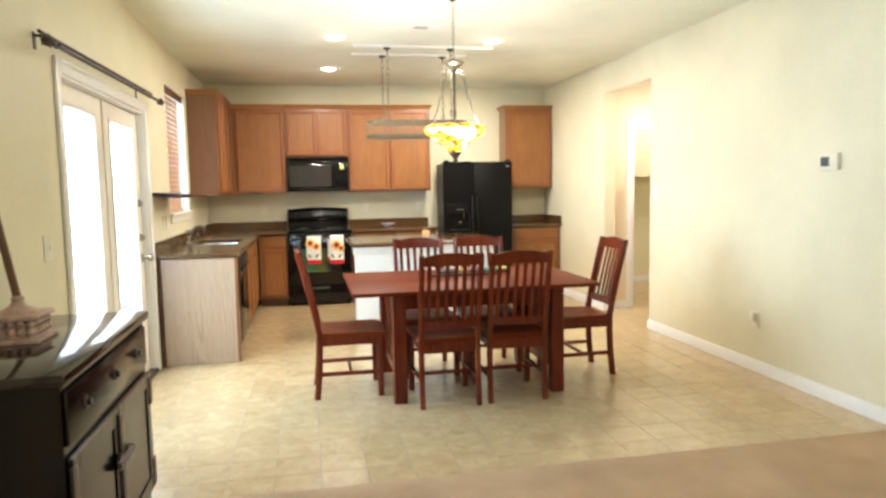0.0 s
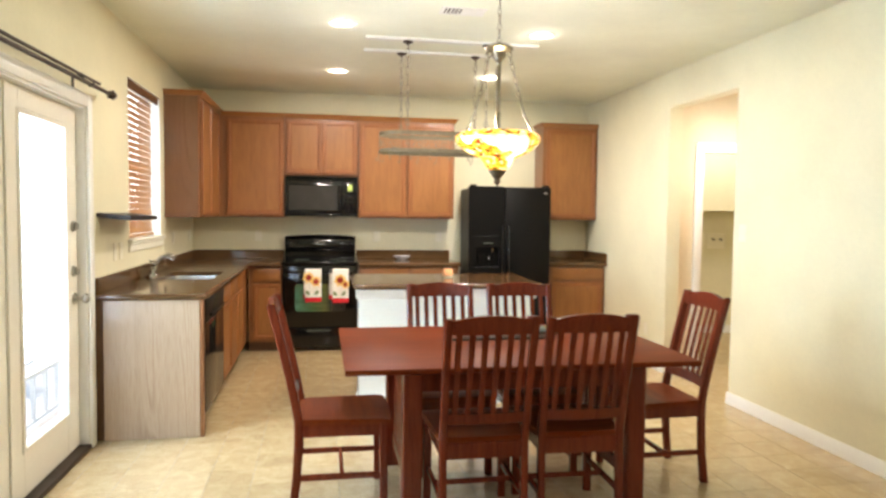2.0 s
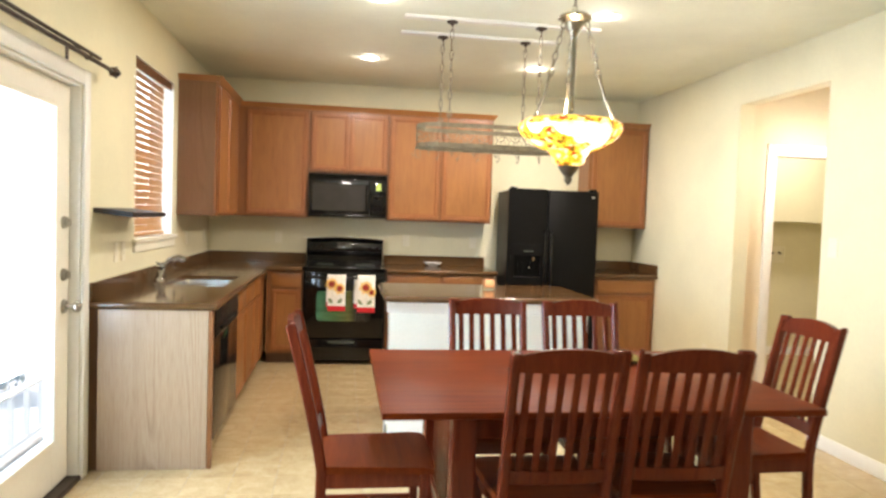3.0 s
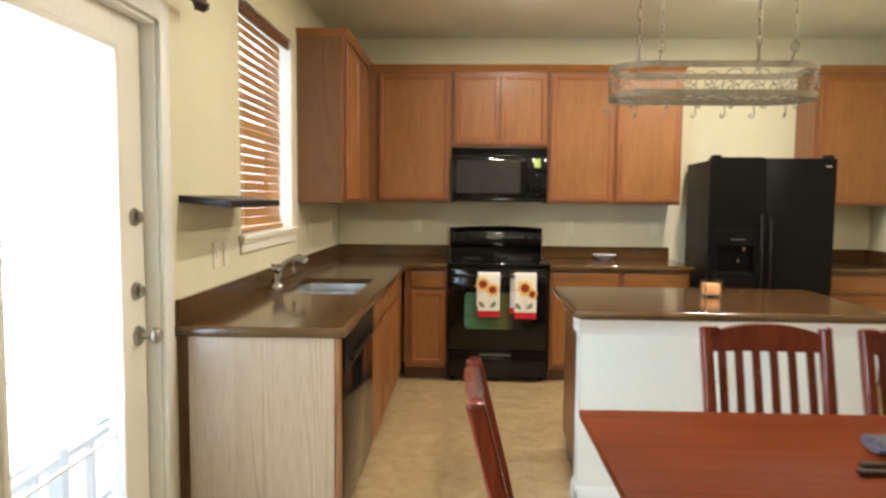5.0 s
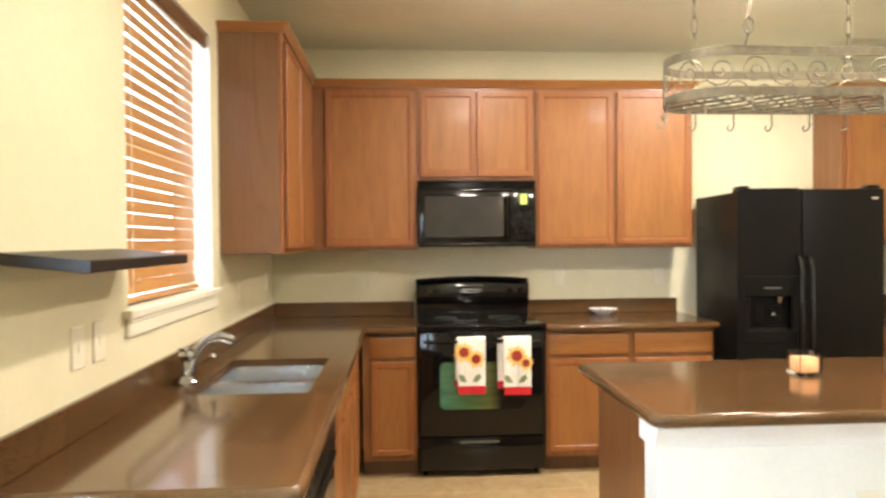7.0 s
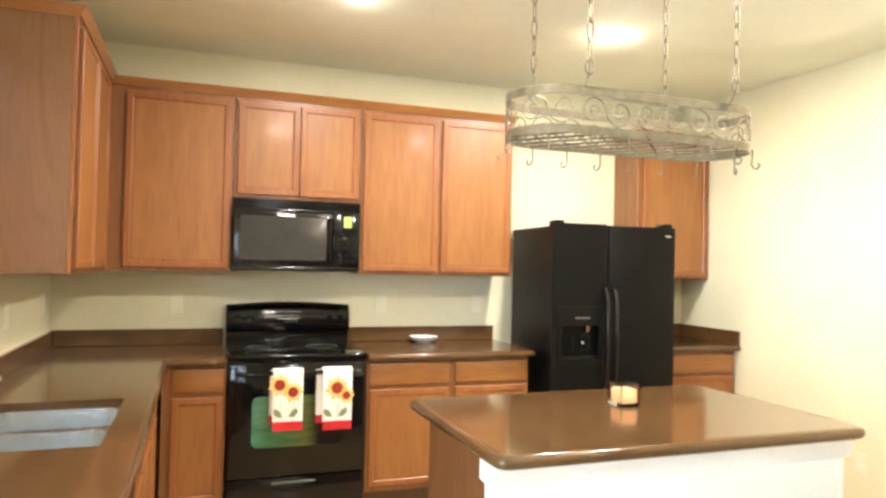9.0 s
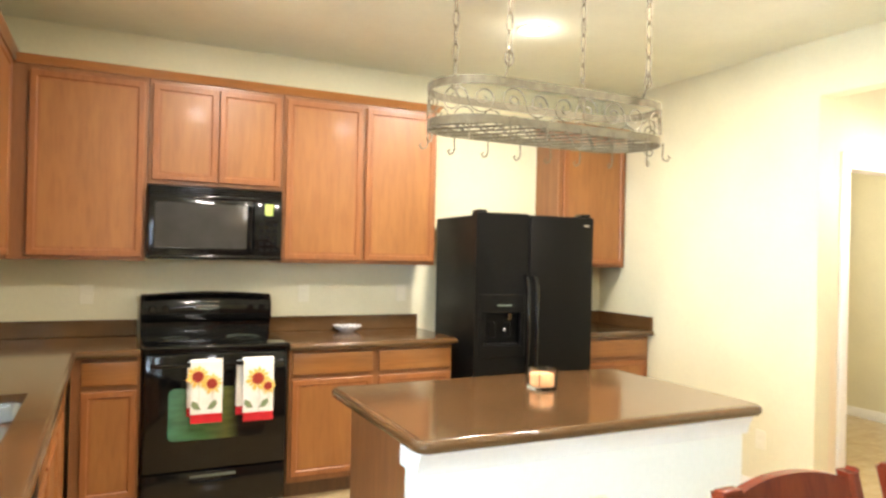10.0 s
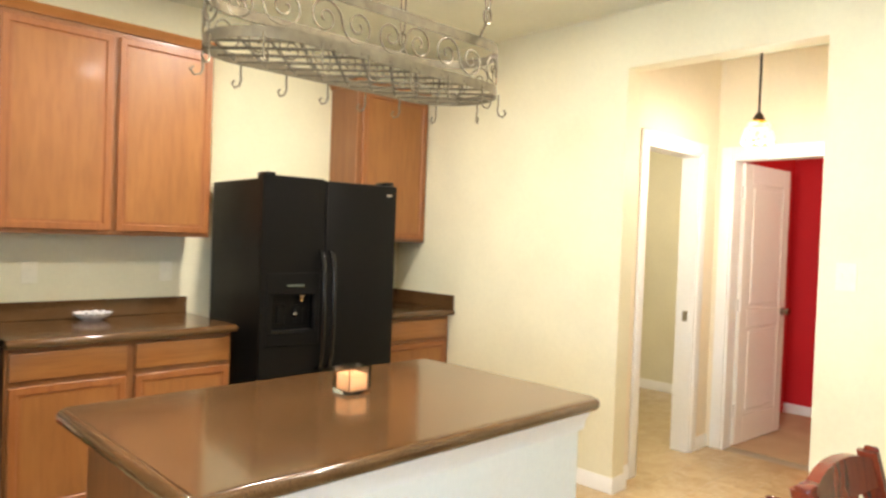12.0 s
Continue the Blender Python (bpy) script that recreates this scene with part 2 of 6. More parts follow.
M = dict(
    wall=paint("cream_wall_paint", (0.74, 0.695, 0.49)),
    ceiling=paint("ceiling_paint", (0.81, 0.82, 0.665), rough=0.8, bump=0.35, bscale=110),
    hall=paint("tan_wall_paint", (0.78, 0.675, 0.49)),
    red=paint("red_wall_paint", (0.62, 0.015, 0.02)),
    trim=paint("white_trim_paint", (0.82, 0.81, 0.75), rough=0.35, var=0.03, bump=0.05, spec=0.5),
    sill=paint("cream_sill_paint", (0.80, 0.765, 0.62), rough=0.4, var=0.03, bump=0.05),
    door=paint("white_door_paint", (0.82, 0.79, 0.69), rough=0.35, var=0.03, bump=0.06, spec=0.5),
    island=paint("white_island_paint", (0.80, 0.79, 0.70), rough=0.5, var=0.04),
    plate=plain("cream_plastic", (0.78, 0.74, 0.58), 0.35, var=0.03),
    oak=wood("honey_oak", (0.250, 0.083, 0.021), (0.325, 0.118, 0.032), grain=(16, 16, 1.3), rough=0.42, coat=0.08),
    oak_panel=wood("honey_oak_panel", (0.258, 0.099, 0.024), (0.338, 0.138, 0.037), grain=(7, 7, 1.0), vary=0.1, rough=0.42, coat=0.08),
    oak_h=wood("honey_oak_across", (0.265, 0.096, 0.022), (0.345, 0.140, 0.036), grain=(1.3, 16, 16)),
    oak_hy=wood("honey_oak_along", (0.265, 0.096, 0.022), (0.345, 0.140, 0.036), grain=(16, 1.3, 16)),
    oak_body=wood("oak_case", (0.215, 0.080, 0.026), (0.29, 0.118, 0.038), grain=(16, 16, 1.3), vary=0.1),
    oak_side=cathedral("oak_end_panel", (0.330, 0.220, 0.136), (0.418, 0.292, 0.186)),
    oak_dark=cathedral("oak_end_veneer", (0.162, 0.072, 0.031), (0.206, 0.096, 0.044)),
    toe=wood("dark_toe_kick", (0.10, 0.045, 0.02), (0.16, 0.075, 0.03)),
    cherry=wood("cherry_stain", (0.128, 0.0178, 0.0068), (0.215, 0.0355, 0.0118), rough=0.26, coat=0.0, spec=0.30, vary=0.25),
    cherry_top=wood("cherry_tabletop", (0.130, 0.0195, 0.0050), (0.205, 0.038, 0.0065), grain=(1.3, 20, 20), rough=0.42, coat=0.0, spec=0.06),
    counter=speckled("brown_laminate", (0.100, 0.050, 0.019), (1.2, 1.08, 0.95), 0.14),
    black=plain("black_enamel", (0.005, 0.005, 0.005), 0.11, var=0.2, coat=0.1, smudge=0.05, spec=0.4),
    black_tex=plain("textured_black", (0.005, 0.0047, 0.0043), 0.38, var=0.2, scale=120, bump=0.2, smudge=0.06, spec=0.12),
    black_glass=plain("black_glass", (0.004, 0.004, 0.004), 0.06, var=0.1, coat=0.1, smudge=0.03, spec=0.35),
    grey_glass=plain("microwave_window", (0.034, 0.032, 0.030), 0.10, var=0.12, scale=9, coat=0.2, smudge=0.04),
    oven=oven_window("oven_window_glass"),
    steel=plain("brushed_steel", (0.66, 0.69, 0.71), 0.26, 1.0, var=0.12, scale=60),
    chrome=plain("chrome", (0.38, 0.37, 0.36), 0.07, 1.0, smudge=0.03),
    nickel=plain("satin_nickel", (0.30, 0.272, 0.205), 0.28, 1.0),
    knob=plain("door_hardware", (0.42, 0.40, 0.35), 0.30, 1.0),
    pewter=plain("pewter_metal", (0.155, 0.130, 0.082), 0.40, 0.45, var=0.25, scale=40),
    bronze=plain("dark_bronze", (0.06, 0.042, 0.032), 0.38, 0.7, var=0.25),
    espresso=wood("black_brown_wood", (0.004, 0.0026, 0.0022), (0.010, 0.0056, 0.0044), rough=0.18, coat=0.0, spec=0.25),
    espresso_top=wood("polished_black_wood", (0.004, 0.0026, 0.0022), (0.010, 0.0056, 0.0044), rough=0.10, coat=0.3, spec=0.5, bump=0.04),
    shelf=wood("dark_shelf_wood", (0.012, 0.008, 0.007), (0.03, 0.02, 0.016), rough=0.42, coat=0.0, spec=0.3),
    blind=wood("oak_blind_slat", (0.48, 0.225, 0.068), (0.64, 0.335, 0.115), grain=(30, 1.6, 30), rough=0.35),
    valance=wood("walnut_valance", (0.12, 0.05, 0.02), (0.2, 0.09, 0.035), grain=(30, 1.6, 30)),
    sink=plain("sink_steel", (0.70, 0.74, 0.77), 0.24, 1.0, var=0.03, scale=60, smudge=0.02),
    stem=plain("aged_brown_metal", (0.16, 0.085, 0.045), 0.5, 0.3, var=0.25),
    tile=vinyl_tile("vinyl_tile"),
    grout=plain("vinyl_joint", (0.30, 0.25, 0.17), 0.7),
    carpet=carpet_mat("tan_carpet"),
    lens=glow("downlight_lens", (1.0, 0.86, 0.66), 14),
    art=art_glass("leaded_glass", 2.9, -0.925, 0.43),
    art_small=art_glass("leaded_glass_small", 1.4, -0.50, 0.52),
    glass=glass("clear_glass"),
    wax=plain("orange_wax", (0.75, 0.35, 0.145), 0.5, var=0.15),
    cloth=sunflower_cloth("towel_cotton"),
    cloth_red=plain("red_border_cotton", (0.55, 0.015, 0.02), 0.9, bump=0.3),
    petal=plain("petal_print", (0.85, 0.53, 0.13), 0.9, var=0.2, scale=90),
    seed=plain("flower_centre_print", (0.30, 0.028, 0.014), 0.9),
    leaf=plain("leaf_print", (0.22, 0.27, 0.13), 0.9, var=0.2, scale=60),
    display=glow("green_display", (0.36, 0.48, 0.12), 0.3),
    grey_lcd=plain("grey_display", (0.10, 0.12, 0.10), 0.2),
    stone=plain("pale_resin", (0.46, 0.32, 0.24), 0.6, var=0.3, scale=30, bump=0.5),
    crystal=plain("cut_crystal", (0.90, 0.90, 0.89), 0.08, 0.25, var=0.3, scale=60, smudge=0.08),
    concrete=plain("patio_concrete", (0.68, 0.71, 0.73), 0.9, var=0.15, scale=4, bump=0.3),
    grass=plain("lawn", (0.07, 0.12, 0.03), 0.9, var=0.4, scale=12, bump=0.6),
    rail=paint("white_rail_paint", (0.8, 0.8, 0.78), rough=0.5),
    bush=plain("shrub_leaf", (0.10, 0.15, 0.08), 0.6, var=0.3),
    mats=[plain("mat_%s" % k, scaled(c, 0.85), 0.85, var=0.55, scale=110, bump=0.5) for k, c in (
        ("slate", (0.10, 0.09, 0.11)), ("gold", (0.45, 0.26, 0.07)), ("plum", (0.22, 0.10, 0.12)), ("sage", (0.16, 0.20, 0.17)), ("olive", (0.30, 0.26, 0.06)))],
)


# ---- building helpers ----
HOME = {}


def thing(name, at=(0, 0, 0), label="", category="", group="", kind=""):
    ob = new(name)
    ob.location = at
    ob.empty_display_size = 0.1
    HOME[ob.name] = Vector(at)
    return tagged(ob, label, category, group, kind)


def mesh_from(bm, name, material, origin=None, smooth=True):
    if origin is not None:
        bmesh.ops.translate(bm, vec=-origin, verts=bm.verts)
    bmesh.ops.recalc_face_normals(bm, faces=bm.faces)
    me = bpy.data.meshes.new(name)
    bm.to_mesh(me)
    bm.free()
    me.materials.append(material)
    if smooth:
        me.shade_smooth()
        me.set_sharp_from_angle(angle=radians(35))
    return me


def part(name, bm, material, parent, label="", smooth=True):
    """Links a bmesh, given in the thing's world place, as one mesh under a thing or a part."""
    origin = HOME[parent.name]
    ob = new(name, mesh_from(bm, name, material, origin, smooth))
    ob.parent = parent
    HOME[ob.name] = origin
    if label:
        ob["label"] = label
    return ob


def solid(name, bm, material, label="", category="", kind="", group="", smooth=True):
    """A thing that is one mesh; its origin is set at the middle of its base."""
    lo = [min(v.co[i] for v in bm.verts) for i in range(3)]
    hi = [max(v.co[i] for v in bm.verts) for i in range(3)]
    at = Vector(((lo[0] + hi[0]) / 2, (lo[1] + hi[1]) / 2, lo[2]))
    ob = new(name, mesh_from(bm, name, material, at, smooth))
    ob.location = at
    HOME[ob.name] = at
    return tagged(ob, label, category, group, kind)


def box(bm, a, b, bevel=0.0, seg=1):
    lo = [min(p, q) for p, q in zip(a, b)]
    hi = [max(p, q) for p, q in zip(a, b)]
    vs = [bm.verts.new((x, y, z)) for x in (lo[0], hi[0]) for y in (lo[1], hi[1]) for z in (lo[2], hi[2])]
    fs = [bm.faces.new([vs[i] for i in f]) for f in ((0, 1, 3, 2), (4, 6, 7, 5), (0, 4, 5, 1), (2, 3, 7, 6), (0, 2, 6, 4), (1, 5, 7, 3))]
    if bevel:
        es = list({e for f in fs for e in f.edges})
        bmesh.ops.bevel(bm, geom=es, offset=bevel, segments=seg, affect="EDGES", profile=0.5)
    return bm


def boxes(*pairs, bevel=0.0, seg=1):
    bm = bmesh.new()
    for a, b in pairs:
        box(bm, a, b, bevel, seg)
    return bm


def frame_of(d):
    d = d.normalized()
    u = d.cross(Vector((0, 0, 1)) if abs(d.z) < 0.9 else Vector((1, 0, 0))).normalized()
    return u, d.cross(u)


def cyl(bm, p, q, r, r2=None, seg=16):
    p, q = Vector(p), Vector(q)
    r2 = r if r2 is None else r2
    u, w = frame_of(q - p)
    rings = [[bm.verts.new(c + k * (math.cos(a) * u + math.sin(a) * w)) for a in [2 * math.pi * i / seg for i in range(seg)]] for c, k in ((p, r), (q, r2))]
    for i in range(seg):
        bm.faces.new((rings[0][i], rings[0][(i + 1) % seg], rings[1][(i + 1) % seg], rings[1][i]))
    for ring in rings:
        bm.faces.new(ring)
    return bm


def tube(bm, pts, r, seg=8, closed=False, flat=1.0):
    """A rod of radius r along points."""
    pts = [Vector(p) for p in pts]
    n = len(pts)
    rings, u = [], None
    for i, p in enumerate(pts):
        a = pts[i - 1] if (i or closed) else p
        b = pts[(i + 1) % n] if (i < n - 1 or closed) else p
        d = (b - a).normalized()
        if u is None:
            u = frame_of(d)[0]
        u = (u - d * u.dot(d)).normalized()
        w = d.cross(u)
        rings.append([bm.verts.new(p + r * (math.cos(t) * u + flat * math.sin(t) * w)) for t in [2 * math.pi * k / seg for k in range(seg)]])
    for i in range(n if closed else n - 1):
        a, b = rings[i], rings[(i + 1) % n]
        for k in range(seg):
            bm.faces.new((a[k], a[(k + 1) % seg], b[(k + 1) % seg], b[k]))
    if not closed:
        bm.faces.new(rings[0]), bm.faces.new(rings[-1])
    return bm


def lathe(bm, centre, profile, seg=24, cap=True):
    """Turns (radius, height) pairs about a vertical axis."""
    c = Vector(centre)
    rings = [[bm.verts.new(c + Vector((r * math.cos(a), r * math.sin(a), z))) for a in [2 * math.pi * i / seg for i in range(seg)]] for r, z in profile]
    for a, b in zip(rings, rings[1:]):
        for i in range(seg):
            bm.faces.new((a[i], a[(i + 1) % seg], b[(i + 1) % seg], b[i]))
    if cap:
        bm.faces.new(rings[0]), bm.faces.new(rings[-1])
    return bm


def prism(bm, poly, axis, a, b):
    """A polygon of two coordinates drawn out along an axis from a to b."""
    def at(p, k):
        return {"x": (k, p[0], p[1]), "y": (p[0], k, p[1]), "z": (p[0], p[1], k)}[axis]
    lo, hi = [bm.verts.new(at(p, a)) for p in poly], [bm.verts.new(at(p, b)) for p in poly]
    n = len(poly)
    for i in range(n):
        bm.faces.new((lo[i], lo[(i + 1) % n], hi[(i + 1) % n], hi[i]))
    bm.faces.new(lo), bm.faces.new(hi)
    return bm


def loft(bm, sections):
    """Joins closed sections of as many points each."""
    rings = [[bm.verts.new(p) for p in s] for s in sections]
    n = len(rings[0])
    for a, b in zip(rings, rings[1:]):
        for i in range(n):
            bm.faces.new((a[i], a[(i + 1) % n], b[(i + 1) % n], b[i]))
    bm.faces.new(rings[0]), bm.faces.new(rings[-1])
    return bm


def square_post(bm, path, w, d, bevel=0.004):
    """A post of section w by d whose middle follows a path of points, with eased edges."""
    def section(p):
        x, y, k = w / 2, d / 2, bevel
        return [(p[0] + sx, p[1] + sy, p[2]) for sx, sy in ((-x + k, -y), (x - k, -y), (x, -y + k), (x, y - k), (x - k, y), (-x + k, y), (-x, y - k), (-x, -y + k))]
    return loft(bm, [section(p) for p in path])


def wall_with_holes(bm, axis, at, thick, span, height, holes):
    """A wall along y (axis 'x') or along x (axis 'y') from at to at + thick, cut by (start, end, bottom, top)."""
    def piece(s0, s1, z0, z1):
        if s1 - s0 < 1e-4 or z1 - z0 < 1e-4:
            return
        if axis == "x":
            box(bm, (at, s0, z0), (at + thick, s1, z1))
        else:
            box(bm, (s0, at, z0), (s1, at + thick, z1))
    s = span[0]
    for a, b, lo, hi in sorted(holes):
        piece(s, a, 0, height)
        piece(a, b, 0, lo)
        piece(a, b, hi, height)
        s = b
    piece(s, span[1], 0, height)
    return bm


# ---- the large structure ----
WEST, EAST, NORTH, SOUTH = -0.98, 3.475, 8.67, -3.6
DOOR = (3.455, 5.305, 0.0, 2.03)
WINDOW = (6.20, 7.19, 1.215, 2.385)
OPENING = (5.70, 6.725, 0.0, 2.41)
CARPET_EDGE = 2.80


def structure(name, bm, material, label):
    return solid(name, bm, material, label, name.split("_")[0], "structure", smooth=False)


structure("wall_west", wall_with_holes(bmesh.new(), "x", WEST, -0.15, (SOUTH, NORTH), CEIL, [DOOR, WINDOW]), M["wall"], "cream painted wall with a glazed double door and a window")
structure("wall_north", boxes(((WEST - 0.15, NORTH, 0), (EAST + 2.9, NORTH + 0.15, CEIL))), M["wall"], "cream painted wall behind the kitchen cabinets")
structure("wall_east", wall_with_holes(bmesh.new(), "x", EAST, 0.125, (SOUTH, NORTH), CEIL, [OPENING]), M["wall"], "cream painted wall with a cased-free hall opening")
structure("wall_south", boxes(((WEST - 0.15, SOUTH - 0.15, 0), (EAST + 0.125, SOUTH, CEIL))), M["wall"], "plain cream wall that closes the living room")
structure("wall_hall_north", wall_with_holes(bmesh.new(), "y", 6.80, 0.12, (EAST + 0.125, 4.83), CEIL, [(3.85, 4.57, 0, 2.045)]), M["hall"], "tan painted hall wall with a doorway to the laundry")
structure("wall_hall_east", wall_with_holes(bmesh.new(), "x", 4.83, 0.12, (4.4, 6.80), CEIL, [(5.92, 6.69, 0, 2.045)]), M["hall"], "tan painted hall wall with a doorway to a red room")
structure("wall_hall_south", boxes(((EAST + 0.125, 4.88, 0), (4.83, 5.0, CEIL))), M["hall"], "tan painted end wall of the hall")
structure("wall_laundry_south", boxes(((4.83, 6.862, 0), (6.22, 6.92, CEIL))), M["wall"], "cream painted laundry wall")
structure("wall_laundry_east", boxes(((6.22, 6.862, 0), (6.37, NORTH, CEIL))), M["wall"], "cream painted laundry wall")
structure("wall_red_north", boxes(((4.95, 6.80, 0), (6.47, 6.858, CEIL))), M["red"], "bright red painted wall")
structure("wall_red_east", boxes(((6.35, 4.4, 0), (6.47, 6.80, CEIL))), M["red"], "bright red painted wall")
structure("wall_red_south", boxes(((4.83, 4.28, 0), (6.47, 4.4, CEIL))), M["red"], "bright red painted wall")
structure("ceiling", boxes(((WEST - 0.15, SOUTH - 0.15, CEIL), (6.47, NORTH + 0.15, CEIL + 0.12))), M["ceiling"], "off-white textured plaster ceiling")
floor = structure("floor", boxes(((WEST - 0.15, CARPET_EDGE, -0.12), (6.47, NORTH + 0.15, -0.0016))), M["grout"], "beige tile-pattern vinyl floor")
structure("carpet", boxes(((WEST - 0.15, SOUTH - 0.15, -0.12), (EAST + 0.125, CARPET_EDGE, 0.008)), ((4.95, 4.4, -0.001), (6.35, 6.80, 0.008))), M["carpet"], "tan cut-pile carpet")
# Unseen overhang, added to block direct sun through the glazed door.
structure("eave", boxes(((WEST - 1.30, SOUTH - 0.3, CEIL + 0.125), (WEST - 0.152, NORTH + 0.4, CEIL + 0.20))), M["rail"], "unseen white roof overhang added to keep sun out of the patio door")
structure("threshold", boxes(((WEST - 0.10, DOOR[0], 0.0), (WEST + 0.012, DOOR[1], 0.026)), bevel=0.005), M["bronze"], "dark metal threshold of the glazed door")


def skirting(bm, axis, at, side, a, b, h=0.088, t=0.014):
    """A moulded baseboard on a wall face; side is the way it stands out."""
    prof = [(at, 0), (at + side * t, 0), (at + side * t, h - 0.022), (at + side * t * 0.55, h - 0.010), (at + side * t * 0.4, h), (at, h)]
    return prism(bm, prof, "y" if axis == "x" else "x", a, b)


def board(axis, at, side, a, b):
    bm = skirting(bmesh.new(), axis, at, side, a, b)
    solid("baseboard", bm, M["trim"], "white moulded baseboard along the wall", "baseboard", "structure")


board("x", EAST, -1, SOUTH, OPENING[0] + 0.0125)
board("x", EAST, -1, OPENING[1] - 0.0125, 8.07)
board("x", WEST, 1, SOUTH, DOOR[0] - 0.075)
for y, s in ((OPENING[0], 1), (OPENING[1], -1)):
    bm = skirting(bmesh.new(), "y", y, s, EAST + 0.0005, EAST + 0.139)
    solid("baseboard", bm, M["trim"], "white baseboard returning round the opening", "baseboard", "structure")
for a, b in ((EAST + 0.125, 3.772), (4.648, 4.83)):
    solid("baseboard", skirting(bmesh.new(), "y", 6.80, -1, a, b), M["trim"], "white hall baseboard", "baseboard", "structure")
board("x", 4.83, -1, 5.0, 5.842)
board("x", 6.22, -1, 6.92, NORTH)
solid("baseboard", skirting(bmesh.new(), "y", NORTH, -1, 3.6, 6.22), M["trim"], "white laundry baseboard", "baseboard", "structure")
board("x", 6.35, -1, 4.4, 6.80)


def casing(name, axis, at, side, a, b, top, label, w=0.075, t=0.018):
    """Three moulded boards round a door opening, on one wall face."""
    pieces = [((a - w, 0), (a, top + w)), ((b, 0), (b + w, top + w)), ((a, top), (b, top + w))]
    bm = bmesh.new()
    for (s0, z0), (s1, z1) in pieces:
        p, q = (at, s0, z0), (at + side * t, s1, z1)
        if axis == "y":
            p, q = (s0, at, z0), (s1, at + side * t, z1)
        box(bm, p, q, 0.005, 2)
    solid(name, bm, M["trim"], label, "trim", "structure")


casing("trim", "x", WEST, 1, DOOR[0], DOOR[1], DOOR[3], "white casing round the glazed double door")
casing("trim", "y", 6.80, -1, 3.85, 4.57, 2.045, "white casing round the laundry doorway")
casing("trim", "x", 4.83, -1, 5.92, 6.69, 2.045, "white casing round the red room doorway")
# jamb linings
bm = boxes(((3.85, 6.796, 0), (3.868, 6.924, 2.045)), ((4.552, 6.796, 0), (4.57, 6.924, 2.045)), ((3.868, 6.796, 2.027), (4.552, 6.924, 2.045)))
lining = solid("trim", bm, M["trim"], "white jamb lining of the laundry doorway", "trim", "structure")
part("strike_plate", boxes(((4.549, 6.84, 0.902), (4.552, 6.875, 0.972)), bevel=0.001), M["nickel"], lining, "metal strike plate")
bm = boxes(((4.826, 5.92, 0), (4.954, 5.938, 2.045)), ((4.826, 6.672, 0), (4.954, 6.69, 2.045)), ((4.826, 5.938, 2.027), (4.954, 6.672, 2.045)))
solid("trim", bm, M["trim"], "white jamb lining of the red room doorway", "trim", "structure")
bm = boxes(((WEST - 0.154, DOOR[0], 0.027), (WEST - 0.002, DOOR[0] + 0.012, DOOR[3])), ((WEST - 0.154, DOOR[1] - 0.012, 0.027), (WEST - 0.002, DOOR[1], DOOR[3])), ((WEST - 0.154, DOOR[0] + 0.012, DOOR[3] - 0.012), (WEST - 0.002, DOOR[1] - 0.012, DOOR[3])))
solid("trim", bm, M["trim"], "white jamb lining of the glazed double door", "trim", "structure")


# ---- glazed double door ----
def glazed_leaf(name, y0, y1, g0, g1, label):
    x0, x1, z0, z1, gz0, gz1 = -1.075, -1.03, 0.03, 2.016, 0.275, 1.885
    leaf = thing(name, (-1.05, (y0 + y1) / 2, z0), label, "door", kind="structure")
    part("stile", boxes(((x0, y0, z0), (x1, g0, z1)), bevel=0.003), M["door"], leaf)
    part("stile", boxes(((x0, g1, z0), (x1, y1, z1)), bevel=0.003), M["door"], leaf)
    part("rail", boxes(((x0, g0, z0), (x1, g1, gz0)), bevel=0.003), M["door"], leaf)
    part("rail", boxes(((x0, g0, gz1), (x1, g1, z1)), bevel=0.003), M["door"], leaf)
    bead = boxes(((x1 - 0.004, g0 - 0.028, gz0 - 0.028), (x1 + 0.010, g0, gz1 + 0.028)), ((x1 - 0.004, g1, gz0 - 0.028), (x1 + 0.010, g1 + 0.028, gz1 + 0.028)),
                 ((x1 - 0.004, g0, gz0 - 0.028), (x1 + 0.010, g1, gz0)), ((x1 - 0.004, g0, gz1), (x1 + 0.010, g1, gz1 + 0.028)), bevel=0.004)
    part("glazing_bead", bead, M["door"], leaf)
    pane = part("pane", boxes(((-1.056, g0, gz0), (-1.050, g1, gz1))), M["glass"], leaf, "clear glass pane")
    pane.visible_shadow = False
    for z in (0.597, 0.923, 1.24, 1.572):
        part("muntin", boxes(((-1.060, g0, z - 0.004), (-1.046, g1, z + 0.004)), bevel=0.001), M["door"], leaf)
    return leaf


glazed_leaf("door_1", 3.470, 4.378, 3.575, 4.185, "white glazed door leaf, closed")
leaf = glazed_leaf("door_2", 4.382, 5.290, 4.525, 5.10, "white glazed door leaf with knob and deadbolts, closed")
part("astragal", boxes(((-1.03, 4.358, 0.03), (-1.018, 4.402, 2.016)), bevel=0.003), M["door"], leaf)
for z in (1.335, 1.075):
    bm = cyl(bmesh.new(), (-1.03, 5.215, z), (-1.016, 5.215, z), 0.032, 0.028, 20)
    box(bm, (-1.016, 5.209, z - 0.018), (-0.996, 5.221, z + 0.018), 0.003)
    part("deadbolt", bm, M["knob"], leaf, "satin nickel deadbolt turn")
bm = cyl(bmesh.new(), (-1.03, 5.225, 0.915), (-1.018, 5.225, 0.915), 0.036, 0.031, 20)
cyl(bm, (-1.018, 5.225, 0.915), (-0.985, 5.225, 0.915), 0.012, 0.014)
